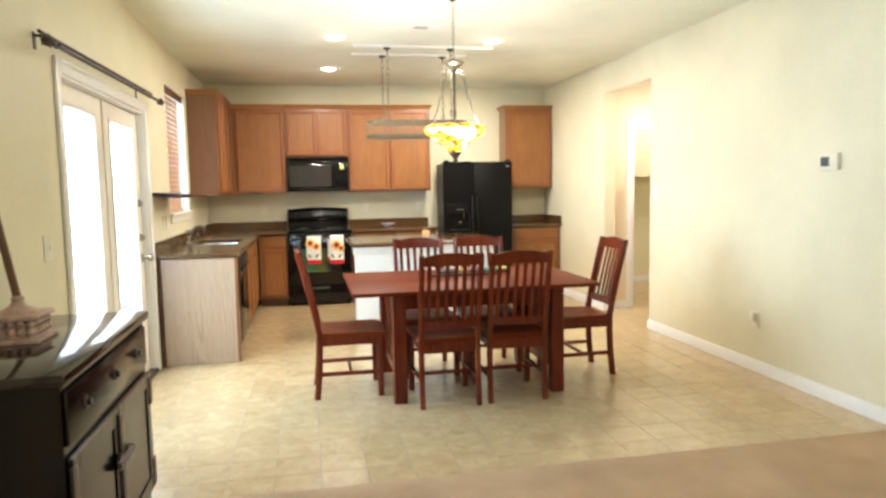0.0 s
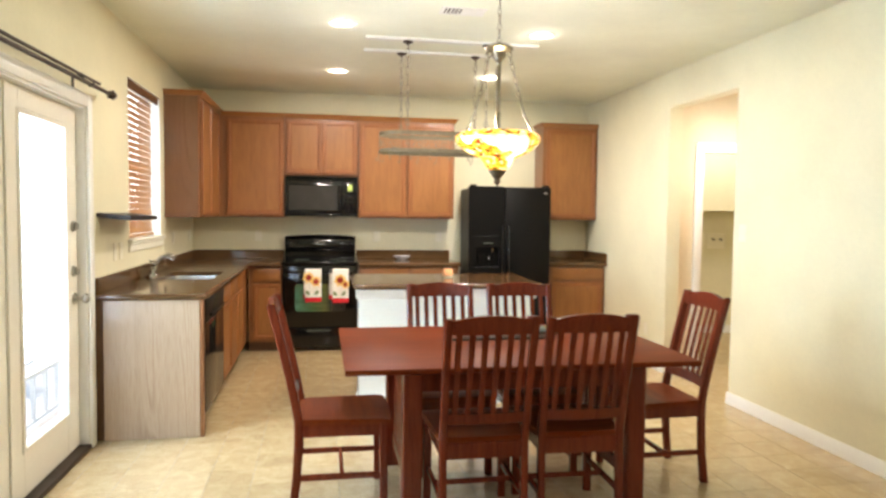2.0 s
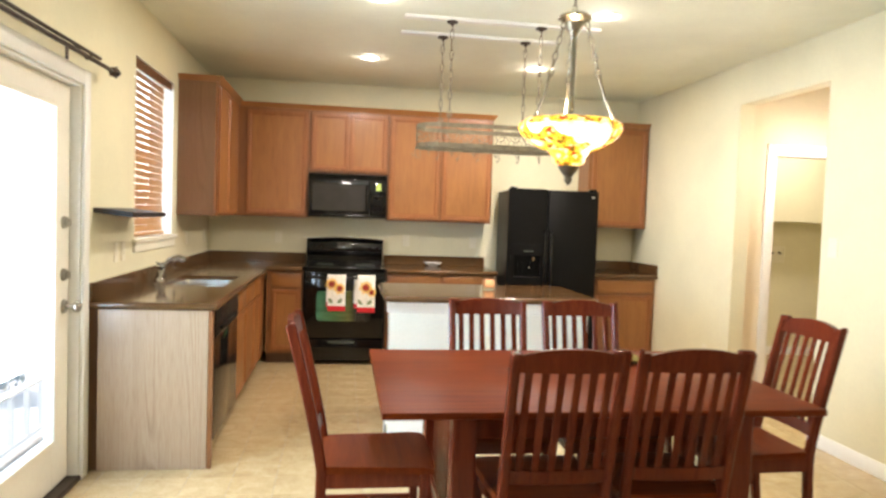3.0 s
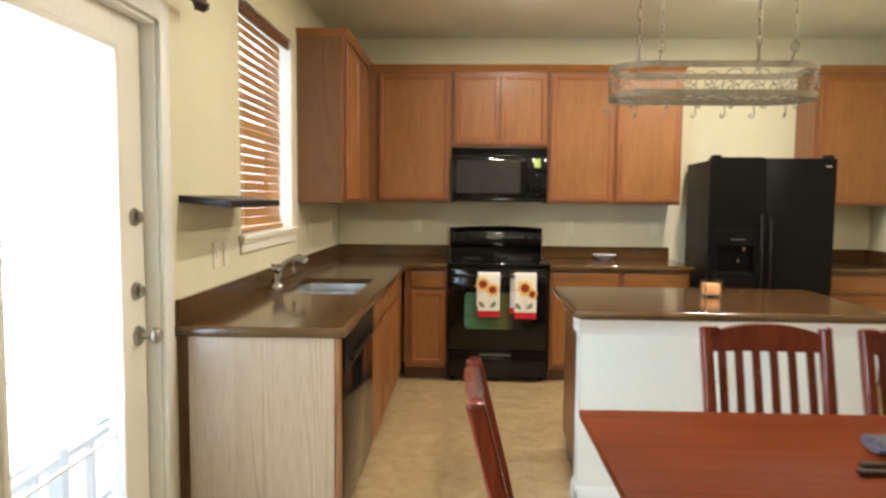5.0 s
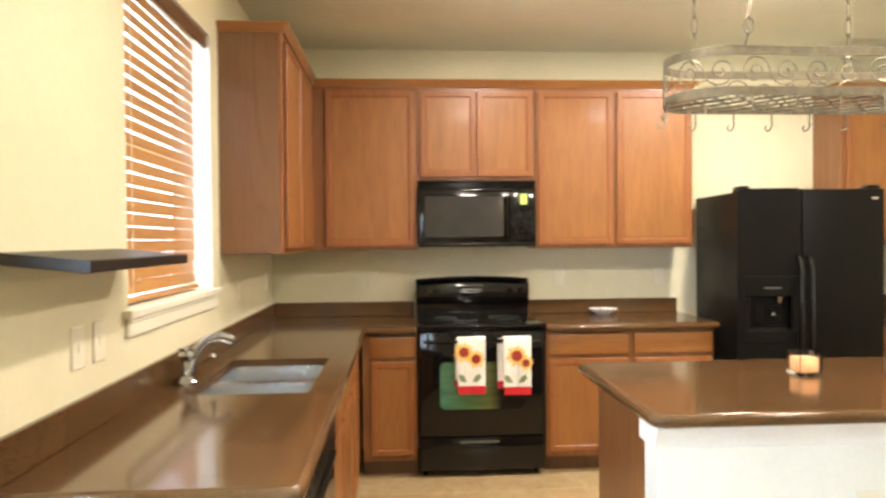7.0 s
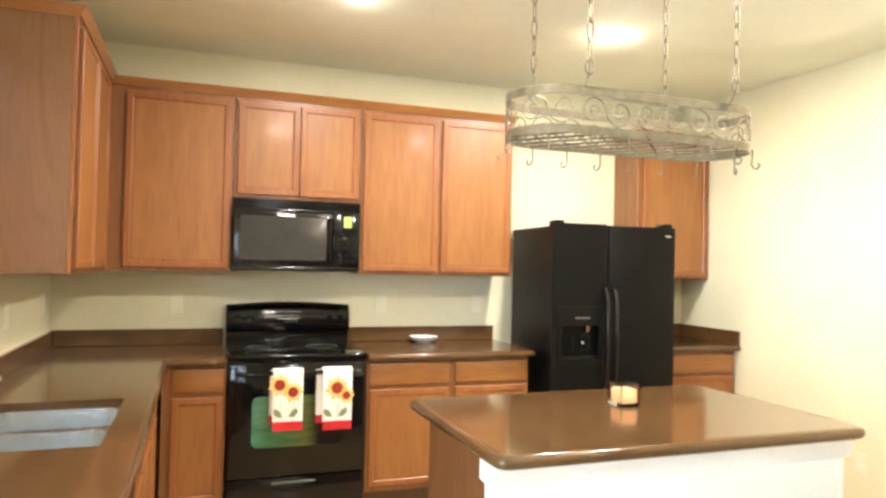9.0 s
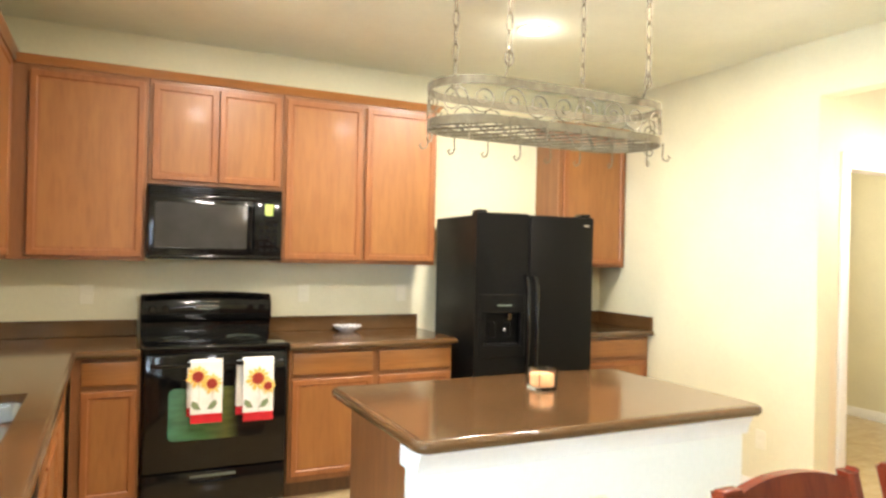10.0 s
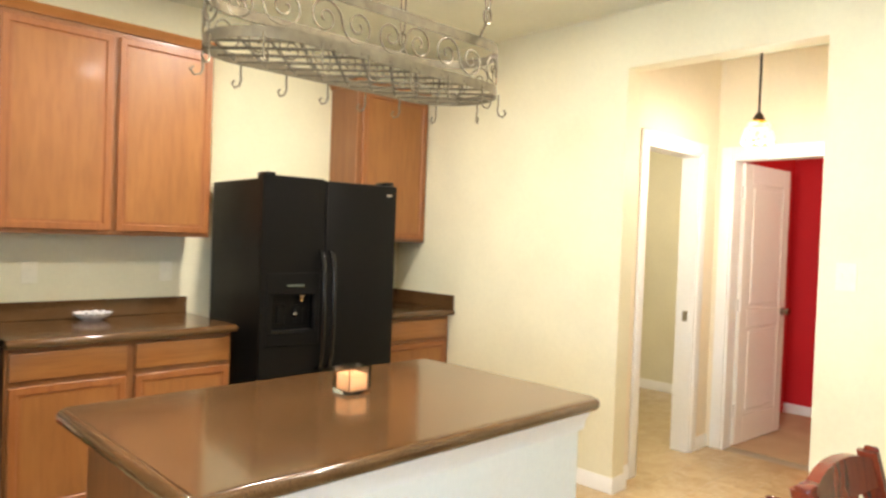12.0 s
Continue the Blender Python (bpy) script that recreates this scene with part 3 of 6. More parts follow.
bmesh.ops.create_uvsphere(bm, u_segments=18, v_segments=12, radius=0.029, matrix=pose(-0.966, 5.225, 0.915) @ Matrix.Diagonal((0.75, 1, 1, 1)))
part("door_handle", bm, M["knob"], leaf, "round satin nickel door knob")

# curtain rod over the door
rod = thing("curtain_rod", (-0.90, 4.28, 2.12), "dark bronze double curtain rod with leaf finials above the door", "curtain rod")
part("rod", cyl(bmesh.new(), (-0.885, 3.10, 2.105), (-0.885, 5.44, 2.135), 0.011), M["bronze"], rod)
part("rod", cyl(bmesh.new(), (-0.935, 3.10, 2.158), (-0.935, 5.42, 2.188), 0.009), M["bronze"], rod)
for y, z, s in ((3.10, 2.105, -1), (5.44, 2.135, 1)):
    bm = lathe(bmesh.new(), (0, 0, 0), [(0.010, 0), (0.020, 0.012), (0.012, 0.03), (0.026, 0.05), (0.022, 0.075), (0.004, 0.10)], 12)
    for k in range(5):
        a = 2 * math.pi * k / 5
        tube(bm, [(0.012 * math.cos(a), 0.012 * math.sin(a), 0.02), (0.027 * math.cos(a), 0.027 * math.sin(a), 0.05), (0.012 * math.cos(a + 0.4), 0.012 * math.sin(a + 0.4), 0.088)], 0.006, 6)
    bmesh.ops.rotate(bm, verts=bm.verts, matrix=Matrix.Rotation(-s * math.pi / 2, 3, "X"))
    bmesh.ops.translate(bm, verts=bm.verts, vec=(-0.885, y, z))
    part("finial", bm, M["bronze"], rod)
for y, z in ((3.16, 2.106), (5.10, 2.131)):
    bm = tube(bmesh.new(), [(WEST, y, z + 0.045), (-0.935, y, z + 0.042), (-0.885, y, z - 0.012), (-0.868, y, z + 0.008)], 0.007, 8)
    box(bm, (WEST, y - 0.015, z - 0.02), (WEST + 0.006, y + 0.015, z + 0.06), 0.002)
    part("bracket", bm, M["bronze"], rod)

# ---- window with wooden blind ----
win = thing("window_1", (WEST - 0.08, 6.695, WINDOW[2]), "white framed window behind a wooden blind", "window", kind="structure")
y0, y1, z0, z1 = WINDOW
bm = boxes(((-1.13, y0, z0), (-1.085, y0 + 0.045, z1)), ((-1.13, y1 - 0.045, z0), (-1.085, y1, z1)), ((-1.13, y0 + 0.045, z0), (-1.085, y1 - 0.045, z0 + 0.045)), ((-1.13, y0 + 0.045, z1 - 0.045), (-1.085, y1 - 0.045, z1)),
           ((-1.125, y0 + 0.045, 1.78), (-1.09, y1 - 0.045, 1.82)), bevel=0.003)
part("window_frame", bm, M["trim"], win)
for a, b in ((z0 + 0.045, 1.78), (1.82, z1 - 0.045)):
    part("pane", boxes(((-1.110, y0 + 0.045, a), (-1.105, y1 - 0.045, b))), M["glass"], win).visible_shadow = False
bm = boxes(((WEST - 0.10, y0 + 0.002, z0 - 0.024), (WEST, y1 - 0.002, z0 + 0.004)), ((WEST, y0 - 0.05, z0 - 0.024), (WEST + 0.032, y1 + 0.05, z0 + 0.004)), bevel=0.006, seg=2)
box(bm, (WEST, y0 - 0.03, z0 - 0.085), (WEST + 0.016, y1 + 0.03, z0 - 0.024), 0.004)
box(bm, (WEST, y0 - 0.03, z0 - 0.04), (WEST + 0.022, y1 + 0.03, z0 - 0.024), 0.004)
part("window_sill", bm, M["sill"], win, "white moulded sill and apron")

# White lining added so the reveal looks brightly daylit past the slat ends.
bm = boxes(((WEST - 0.10, y0, z0 + 0.005), (WEST - 0.001, y0 + 0.004, z1 - 0.004)), ((WEST - 0.10, y1 - 0.004, z0 + 0.005), (WEST - 0.001, y1, z1 - 0.004)), ((WEST - 0.10, y0, z1 - 0.004), (WEST - 0.001, y1, z1)))
part("reveal_lining", bm, M["trim"], win, "white lining added to make the reveal look daylit")

blind = thing("window_blind", (-1.03, 6.695, z0 + 0.01), "honey-coloured wooden slat blind, lowered and half open", "blind")
part("valance", boxes(((-1.012, y0 + 0.006, z1 - 0.062), (-0.996, y1 - 0.006, z1 - 0.002)), bevel=0.004), M["valance"], blind, "dark brown valance")
part("headrail", boxes(((-1.07, y0 + 0.01, z1 - 0.052), (-1.016, y1 - 0.01, z1 - 0.006)), bevel=0.003), M["plate"], blind)
part("bottom_rail", boxes(((-1.065, y0 + 0.015, z0 + 0.012), (-1.012, y1 - 0.110, z0 + 0.034)), bevel=0.004), M["blind"], blind)
bm = bmesh.new()
box(bm, (-0.023, -0.465, -0.0014), (0.023, 0.425, 0.0014), 0.0008)
slat_mesh = mesh_from(bm, "slat", M["blind"])
z = z0 + 0.062
k = 0
while z < z1 - 0.075:
    s = new("slat", slat_mesh)
    s.parent = blind
    s.matrix_basis = pose(-0.008, -0.016, z - (z0 + 0.01), 0, 79 + 2 * math.sin(k * 2.1), 0.35 * math.sin(k * 1.7))
    z += 0.0468
    k += 1
for y in (y0 + 0.13, y1 - 0.16):
    part("ladder_cord", boxes(((-1.0125, y - 0.002, z0 + 0.03), (-1.0105, y + 0.002, z1 - 0.06)), ((-1.066, y - 0.002, z0 + 0.03), (-1.064, y + 0.002, z1 - 0.06))), M["plate"], blind)
part("pull_cord", tube(bmesh.new(), [(-1.005, y0 + 0.05, z1 - 0.06), (-1.004, y0 + 0.052, 1.8), (-1.003, y0 + 0.05, 1.45)], 0.002, 6), M["plate"], blind)


# ---- the yard outside the door ----
structure("ground", boxes(((-60, -60, -0.60), (WEST - 0.16, 60, -0.42))), M["grass"], "lawn outside the house")
structure("patio", boxes(((-16.0, -4.0, -0.42), (WEST - 0.155, 20.0, -0.40))), M["concrete"], "pale concrete patio")
rail = thing("patio_railing", (-1.95, 5.5, -0.40), "low white painted patio railing", "railing")
part("top_rail", boxes(((-1.98, 3.4, 0.05), (-1.92, 9.0, 0.085)), bevel=0.006), M["rail"], rail)
part("bottom_rail", boxes(((-1.97, 3.4, -0.33), (-1.93, 9.0, -0.30)), bevel=0.004), M["rail"], rail)
bm = bmesh.new()
box(bm, (-0.018, -0.018, -0.30), (0.018, 0.018, 0.052), 0.003)
bal = mesh_from(bm, "baluster", M["rail"])
for k in range(22):
    b = new("baluster", bal)
    b.parent = rail
    b.location = (0, 3.5 + 0.25 * k - 5.5, 0.40)
for y in (3.42, 6.2, 8.96):
    part("post", boxes(((-1.99, y - 0.03, -0.40), (-1.91, y + 0.03, 0.12)), bevel=0.006), M["rail"], rail)
rng = random.Random(5)
for bx, by, br in ((-2.9, 5.4, 0.36), (-3.1, 6.9, 0.42), (-2.8, 8.3, 0.38)):
    bush = thing("shrub", (bx, by, -0.40), "small leafy garden shrub beyond the railing", "shrub", "garden shrubs")
    bm = bmesh.new()
    for k in range(6):
        a = k * 1.05
        tube(bm, [(bx, by, -0.41), (bx + 0.3 * br * math.cos(a), by + 0.3 * br * math.sin(a), -0.2), (bx + 0.7 * br * math.cos(a), by + 0.7 * br * math.sin(a), 0.1)], 0.012, 5)
    part("stem", bm, M["toe"], bush)
    bm = bmesh.new()
    for k in range(420):
        d = Vector((rng.gauss(0, 1), rng.gauss(0, 1), rng.gauss(0, 1))).normalized() * br * rng.uniform(0.35, 1.0)
        c = Vector((bx, by, -0.05)) + Vector((d.x, d.y, d.z * 0.75))
        u = Vector((rng.uniform(-1, 1), rng.uniform(-1, 1), rng.uniform(-0.4, 1))).normalized()
        w = u.orthogonal().normalized()
        q = [c - 0.05 * u, c + 0.02 * w, c + 0.05 * u, c - 0.02 * w]
        bm.faces.new([bm.verts.new(p) for p in q])
    part("crown", bm, M["bush"], bush, smooth=False)


# ---- doors of the hall ----
def panel_face(bm, w, h, t, panels):
    """A door leaf standing on x from 0 to w, facing -y, with sunk and raised panels on both faces."""
    box(bm, (0, -t / 2 + 0.006, 0), (w, t / 2 - 0.006, h))
    xs = [0, 0.11, w - 0.11, w]
    for s in (-1, 1):
        y0_, y1_ = s * (t / 2 - 0.006), s * t / 2
        box(bm, (xs[0], y0_, 0), (xs[1], y1_, h), 0.003)
        box(bm, (xs[2], y0_, 0), (xs[3], y1_, h), 0.003)
        edges = [0] + [v for p in panels for v in p] + [h]
        for a, b in zip(edges[::2], edges[1::2]):
            box(bm, (xs[1], y0_, a), (xs[2], y1_, b), 0.003)
        for a, b in panels:
            box(bm, (xs[1] + 0.035, y0_, a + 0.035), (xs[2] - 0.035, y1_ - s * 0.001, b - 0.035), 0.005)
    return bm


red_door = thing("door_3", (4.966, 6.668, 0.012), "white two-panel interior door standing open into the red room", "door", kind="structure")
bm = panel_face(bmesh.new(), 0.725, 2.01, 0.036, [(0.20, 0.84), (0.97, 1.87)])
bmesh.ops.translate(bm, verts=bm.verts, vec=red_door.location)
body = part("leaf", bm, M["door"], red_door)
bm = bmesh.new()
for s in (-1, 1):
    y = s * 0.018
    cyl(bm, (0.665, y, 0.93), (0.665, y + s * 0.010, 0.93), 0.030)
    cyl(bm, (0.665, y + s * 0.010, 0.93), (0.665, y + s * 0.035, 0.93), 0.010)
    tube(bm, [(0.665, y + s * 0.035, 0.93), (0.665, y + s * 0.045, 0.93), (0.665, y + s * 0.06, 0.93)], 0.025, 14)
bmesh.ops.translate(bm, verts=bm.verts, vec=red_door.location)
part("door_handle", bm, M["nickel"], red_door, "dark nickel round knob")
for z in (0.25, 1.0, 1.80):
    bm = cyl(bmesh.new(), (-0.010, -0.022, z - 0.045), (-0.010, -0.022, z + 0.045), 0.007, seg=10)
    box(bm, (-0.055, -0.019, z - 0.045), (0.0, -0.016, z + 0.045))
    bmesh.ops.translate(bm, verts=bm.verts, vec=red_door.location)
    part("hinge", bm, M["trim"], red_door)
red_door.rotation_euler = (0, 0, radians(-4))


# ---- ceiling fixtures ----
for lx, ly, watts in DOWNLIGHTS:
    d = thing("recessed_light", (lx, ly, CEIL), "round recessed ceiling light, switched on", "ceiling light", "recessed kitchen lights")
    part("trim_ring", lathe(bmesh.new(), (lx, ly, CEIL), [(0.072, -0.001), (0.076, -0.006), (0.096, -0.005), (0.099, 0.0)], 32, cap=False), M["trim"], d)
    part("lens", lathe(bmesh.new(), (lx, ly, CEIL), [(0.0745, -0.002), (0.0745, -0.0045), (0.05, -0.006)], 32), M["lens"], d, "glowing lens")
vent = thing("ceiling_vent", (1.27, 5.335, CEIL), "small white slatted ceiling air vent", "vent")
part("frame", boxes(((1.13, 5.255, CEIL - 0.008), (1.42, 5.275, CEIL)), ((1.13, 5.395, CEIL - 0.008), (1.42, 5.415, CEIL)), ((1.13, 5.275, CEIL - 0.008), (1.155, 5.395, CEIL)), ((1.265, 5.275, CEIL - 0.008), (1.42, 5.395, CEIL)), bevel=0.002), M["trim"], vent)
part("backing", boxes(((1.155, 5.275, CEIL - 0.002), (1.265, 5.395, CEIL))), M["bronze"], vent)
for k in range(4):
    x = 1.172 + k * 0.025
    part("slat", boxes(((x - 0.004, 5.275, CEIL - 0.0065), (x + 0.004, 5.395, CEIL - 0.0025))), M["trim"], vent)
for y, xa, xb in ((6.10, 0.70, 2.03), (6.50, 0.71, 1.86)):
    solid("ceiling_batten", boxes(((xa, y - 0.03, CEIL - 0.02), (xb, y + 0.03, CEIL)), bevel=0.004), M["trim"], "white wooden batten fixed to the ceiling above the pot rack", "batten", group="ceiling battens")


# ---- kitchen cabinets ----
def front_panel(bm, w, h, t=0.02, stile=0.040):
    """A cabinet front on x 0..w, z 0..h, facing -y with its face at y = 0: a frame round a sunk panel."""
    box(bm, (0, 0, 0), (w, t, h), 0.0035)
    face = min(bm.faces, key=lambda f: f.calc_center_median().y if f.calc_area() > 0.4 * w * h else 9)
    bmesh.ops.inset_region(bm, faces=[face], thickness=stile, depth=0)
    bmesh.ops.inset_region(bm, faces=[face], thickness=0.009, depth=-0.006)
    return bm


def slab_front(bm, w, h, t=0.02):
    box(bm, (0, 0, 0), (w, t, h), 0.005, 2)
    return bm


def place(bm, x, y, z, facing):
    """facing 'south' leaves a front as drawn; 'east' turns it to face +x, its left end at the given place; 'north' and 'west' likewise."""
    turn = {"south": 0, "east": 90, "north": 180, "west": -90}[facing]
    bmesh.ops.transform(bm, verts=bm.verts, matrix=pose(x, y, z, 0, 0, turn))
    return bm


def cab_door(parent, x, y, z, w, h, facing="south", label=""):
    d = part("door", place(front_panel(bmesh.new(), w, h), x, y, z, facing), M["oak"], parent, label)
    part("panel", place(boxes(((0.0495, 0.0048, 0.0495), (w - 0.0495, 0.0075, h - 0.0495))), x, y, z, facing), M["oak_panel"], d)
    return d


def drawer(parent, x, y, z, w, h, facing="south"):
    return part("drawer_front", place(slab_front(bmesh.new(), w, h), x, y, z, facing), M["oak_h"] if facing == "south" else M["oak_hy"], parent)


U_FACE, L_FACE = 8.345, 8.06
U_LOW, U_TOP = 1.372, 2.425


def crown(parent, pts, lift=0.0):
    """A small crown moulding along the given line of (x, y), standing out to the right of the way along it."""
    prof = [(0.0, 0.0), (0.012, 0.0), (0.016, 0.018), (0.030, 0.034), (0.034, 0.046), (0.0, 0.046)]
    bm = bmesh.new()
    v = [Vector((p[0], p[1], 0)) for p in pts]
    sections = []
    for i, p in enumerate(v):
        d0 = (v[i] - v[i - 1]).normalized() if i else (v[1] - v[0]).normalized()
        d1 = (v[i + 1] - v[i]).normalized() if i < len(v) - 1 else d0
        n0, n1 = Vector((d0.y, -d0.x, 0)), Vector((d1.y, -d1.x, 0))
        m = (n0 + n1) / (1 + n0.dot(n1))
        sections.append([p + m * a + Vector((0, 0, U_TOP + lift + b - 0.012)) for a, b in prof])
    loft(bm, sections)
    return part("crown_moulding", bm, M["oak_h"], parent)


def upper(x0, x1, z0, doors, label, side_label=""):
    c = thing("upper_cabinet", ((x0 + x1) / 2, 8.51, z0), label, "cabinet", "upper kitchen cabinets")
    part("body", boxes(((x0, U_FACE + 0.021, z0), (x1, NORTH, U_TOP)), bevel=0.002), M["oak_body"], c)
    for a, b in doors:
        cab_door(c, a, U_FACE, z0 + 0.022, b - a, 2.385 - z0 - 0.022)
    return c


c = upper(-0.674, 0.0, U_LOW, [(-0.582, -0.018)], "honey oak corner wall cabinet with one framed door")
crown(c, [(-0.646, U_FACE + 0.02), (0.0, U_FACE + 0.02)])
c = upper(0.003, 0.765, 1.815, [(0.022, 0.380), (0.388, 0.748)], "short honey oak wall cabinet above the microwave")
crown(c, [(0.0, U_FACE + 0.02), (0.765, U_FACE + 0.02)])
c = upper(0.768, 1.815, U_LOW, [(0.785, 1.278), (1.305, 1.800)], "honey oak wall cabinet with two framed doors")
crown(c, [(0.765, U_FACE + 0.02), (1.815, U_FACE + 0.02), (1.815, NORTH)])
c = upper(2.83, EAST - 0.003, U_LOW, [(2.868, 3.445)], "honey oak wall cabinet beside the refrigerator")
crown(c, [(2.83, NORTH), (2.83, U_FACE + 0.02), (EAST - 0.003, U_FACE + 0.02)])
# the wall cabinet on the window wall
c = thing("upper_cabinet", (-0.82, 7.82, U_LOW), "honey oak wall cabinet beside the window, with a plain end panel", "cabinet", "upper kitchen cabinets")
part("body", boxes(((WEST, 7.33, U_LOW), (-0.676, NORTH, U_TOP + 0.03)), bevel=0.002), M["oak_body"], c)
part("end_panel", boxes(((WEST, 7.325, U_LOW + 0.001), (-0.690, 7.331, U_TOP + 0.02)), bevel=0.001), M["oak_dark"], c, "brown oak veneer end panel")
part("face_strip", boxes(((-0.692, 7.322, U_LOW), (-0.674, 7.332, U_TOP + 0.02)), bevel=0.002), M["oak"], c)
cab_door(c, -0.655, 7.355, U_LOW + 0.022, 0.46, 1.015, "east")
cab_door(c, -0.655, 7.84, U_LOW + 0.022, 0.46, 1.015, "east")
crown(c, [(WEST, 7.33), (-0.676, 7.33), (-0.676, NORTH - 0.002)], 0.03)


def lower(name, x0, x1, fronts, label):
    c = thing(name, ((x0 + x1) / 2, 8.36, 0), label, "cabinet", "base kitchen cabinets")
    part("body", boxes(((x0, L_FACE + 0.021, 0.10), (x1, NORTH - 0.002, 0.874)), bevel=0.002), M["oak_body"], c)
    part("toe_kick", boxes(((x0, L_FACE + 0.09, 0), (x1, L_FACE + 0.11, 0.10))), M["toe"], c)
    for a, b in fronts:
        drawer(c, a, L_FACE, 0.728, b - a, 0.124)
        cab_door(c, a, L_FACE, 0.135, b - a, 0.565)
    return c


lower("base_cabinet", -0.345, -0.018, [(-0.296, -0.034)], "honey oak corner base cabinet beside the stove")
lower("base_cabinet", 0.768, 1.820, [(0.785, 1.278), (1.318, 1.805)], "honey oak base cabinet with two drawers and two doors")
lower("base_cabinet", 2.83, EAST - 0.003, [(2.86, 3.44)], "honey oak base cabinet in the corner by the refrigerator")

LX = -0.345          # face of the fronts along the window wall
c = thing("base_cabinet", (-0.66, 5.46, 0), "oak end panel of the window-wall cabinets", "cabinet", "base kitchen cabinets")
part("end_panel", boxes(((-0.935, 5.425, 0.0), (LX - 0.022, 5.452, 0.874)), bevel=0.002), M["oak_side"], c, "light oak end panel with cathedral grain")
part("filler", boxes(((WEST, 5.432, 0.0), (-0.937, 5.46, 0.874)), bevel=0.002), M["toe"], c, "dark oak filler strip")
part("face_strip", boxes(((LX - 0.02, 5.425, 0.0), (LX, 5.468, 0.874)), bevel=0.002), M["oak_body"], c)
c = thing("base_cabinet", (-0.66, 6.85, 0), "honey oak sink base cabinet with two doors and false drawer fronts", "cabinet", "base kitchen cabinets")
part("body", boxes(((WEST + 0.002, 6.30, 0.10), (LX - 0.021, 7.24, 0.70)), ((LX - 0.045, 6.30, 0.70), (LX - 0.021, 7.24, 0.874)), bevel=0.002), M["oak_body"], c)
part("toe_kick", boxes(((LX - 0.11, 6.30, 0), (LX - 0.09, 7.24, 0.10))), M["toe"], c)
for y in (6.32, 6.79):
    drawer(c, LX, y, 0.728, 0.435, 0.124, "east")
    cab_door(c, LX, y, 0.135, 0.435, 0.565, "east")
c = thing("base_cabinet", (-0.66, 7.65, 0), "honey oak base cabinet in the corner by the sink", "cabinet", "base kitchen cabinets")
part("body", boxes(((WEST + 0.002, 7.243, 0.10), (LX - 0.021, 8.078, 0.874)), bevel=0.002), M["oak_body"], c)
part("toe_kick", boxes(((LX - 0.11, 7.243, 0), (LX - 0.09, 8.15, 0.10))), M["toe"], c)
drawer(c, LX, 7.26, 0.728, 0.40, 0.124, "east")
cab_door(c, LX, 7.26, 0.135, 0.40, 0.565, "east")

dw = thing("dishwasher", (-0.66, 5.88, 0), "black built-in dishwasher, closed", "dishwasher")
part("body", boxes(((WEST + 0.01, 5.472, 0.10), (LX - 0.03, 6.294, 0.872))), M["black_tex"], dw)
part("door", boxes(((LX - 0.03, 5.476, 0.14), (LX + 0.004, 6.29, 0.715)), bevel=0.006, seg=2), M["black"], dw)
bm = boxes(((LX - 0.03, 5.476, 0.72), (LX + 0.010, 6.29, 0.868)), bevel=0.006, seg=2)
box(bm, (LX + 0.008, 5.60, 0.745), (LX + 0.026, 6.16, 0.765), 0.006, 2)
panel = part("control_panel", bm, M["black_tex"], dw)
for k in range(4):
    part("button", boxes(((LX + 0.009, 5.62 + k * 0.07, 0.82), (LX + 0.013, 5.66 + k * 0.07, 0.835)), bevel=0.001), M["black_tex"], panel)
part("toe_panel", boxes(((LX - 0.09, 5.476, 0.0), (LX - 0.075, 6.29, 0.135))), M["black_tex"], dw)

# ---- worktops ----
C0, C1 = 0.874, 0.915
SINK = (-0.845, -0.43, 6.31, 7.0)
top = thing("countertop", (-0.5, 7.0, C0), "brown speckled laminate L-shaped countertop with backsplash", "countertop")
f = -0.338


def cut_slab(xs, ys, gone):
    """One slab on the lines xs and ys, without the cells named in gone."""
    bm = bmesh.new()
    vs = {(i, j, k): bm.verts.new((x, y, z)) for i, x in enumerate(xs) for j, y in enumerate(ys) for k, z in enumerate((C0, C1))}
    kept = {(i, j) for i in range(len(xs) - 1) for j in range(len(ys) - 1)} - set(gone)
    for i, j in kept:
        for k in (0, 1):
            bm.faces.new([vs[p] for p in ((i, j, k), (i + 1, j, k), (i + 1, j + 1, k), (i, j + 1, k))])
        for di, dj, a, b in ((-1, 0, (0, 0), (0, 1)), (1, 0, (1, 0), (1, 1)), (0, -1, (0, 0), (1, 0)), (0, 1, (0, 1), (1, 1))):
            if (i + di, j + dj) not in kept:
                bm.faces.new([vs[p] for p in ((i + a[0], j + a[1], 0), (i + b[0], j + b[1], 0), (i + b[0], j + b[1], 1), (i + a[0], j + a[1], 1))])
    bmesh.ops.delete(bm, geom=[v for v in bm.verts if not v.link_faces], context="VERTS")
    return bm


part("slab", cut_slab((WEST, SINK[0], SINK[1], f, -0.020), (5.42, SINK[2], SINK[3], 8.04, NORTH), [(1, 1), (3, 0), (3, 1), (3, 2)]), M["counter"], top, smooth=False)


def nose(parent, pts):
    part("rounded_edge", tube(bmesh.new(), [(x, y, (C0 + C1) / 2) for x, y in pts], (C1 - C0) / 2 + 0.0004, 14), M["counter"], parent)


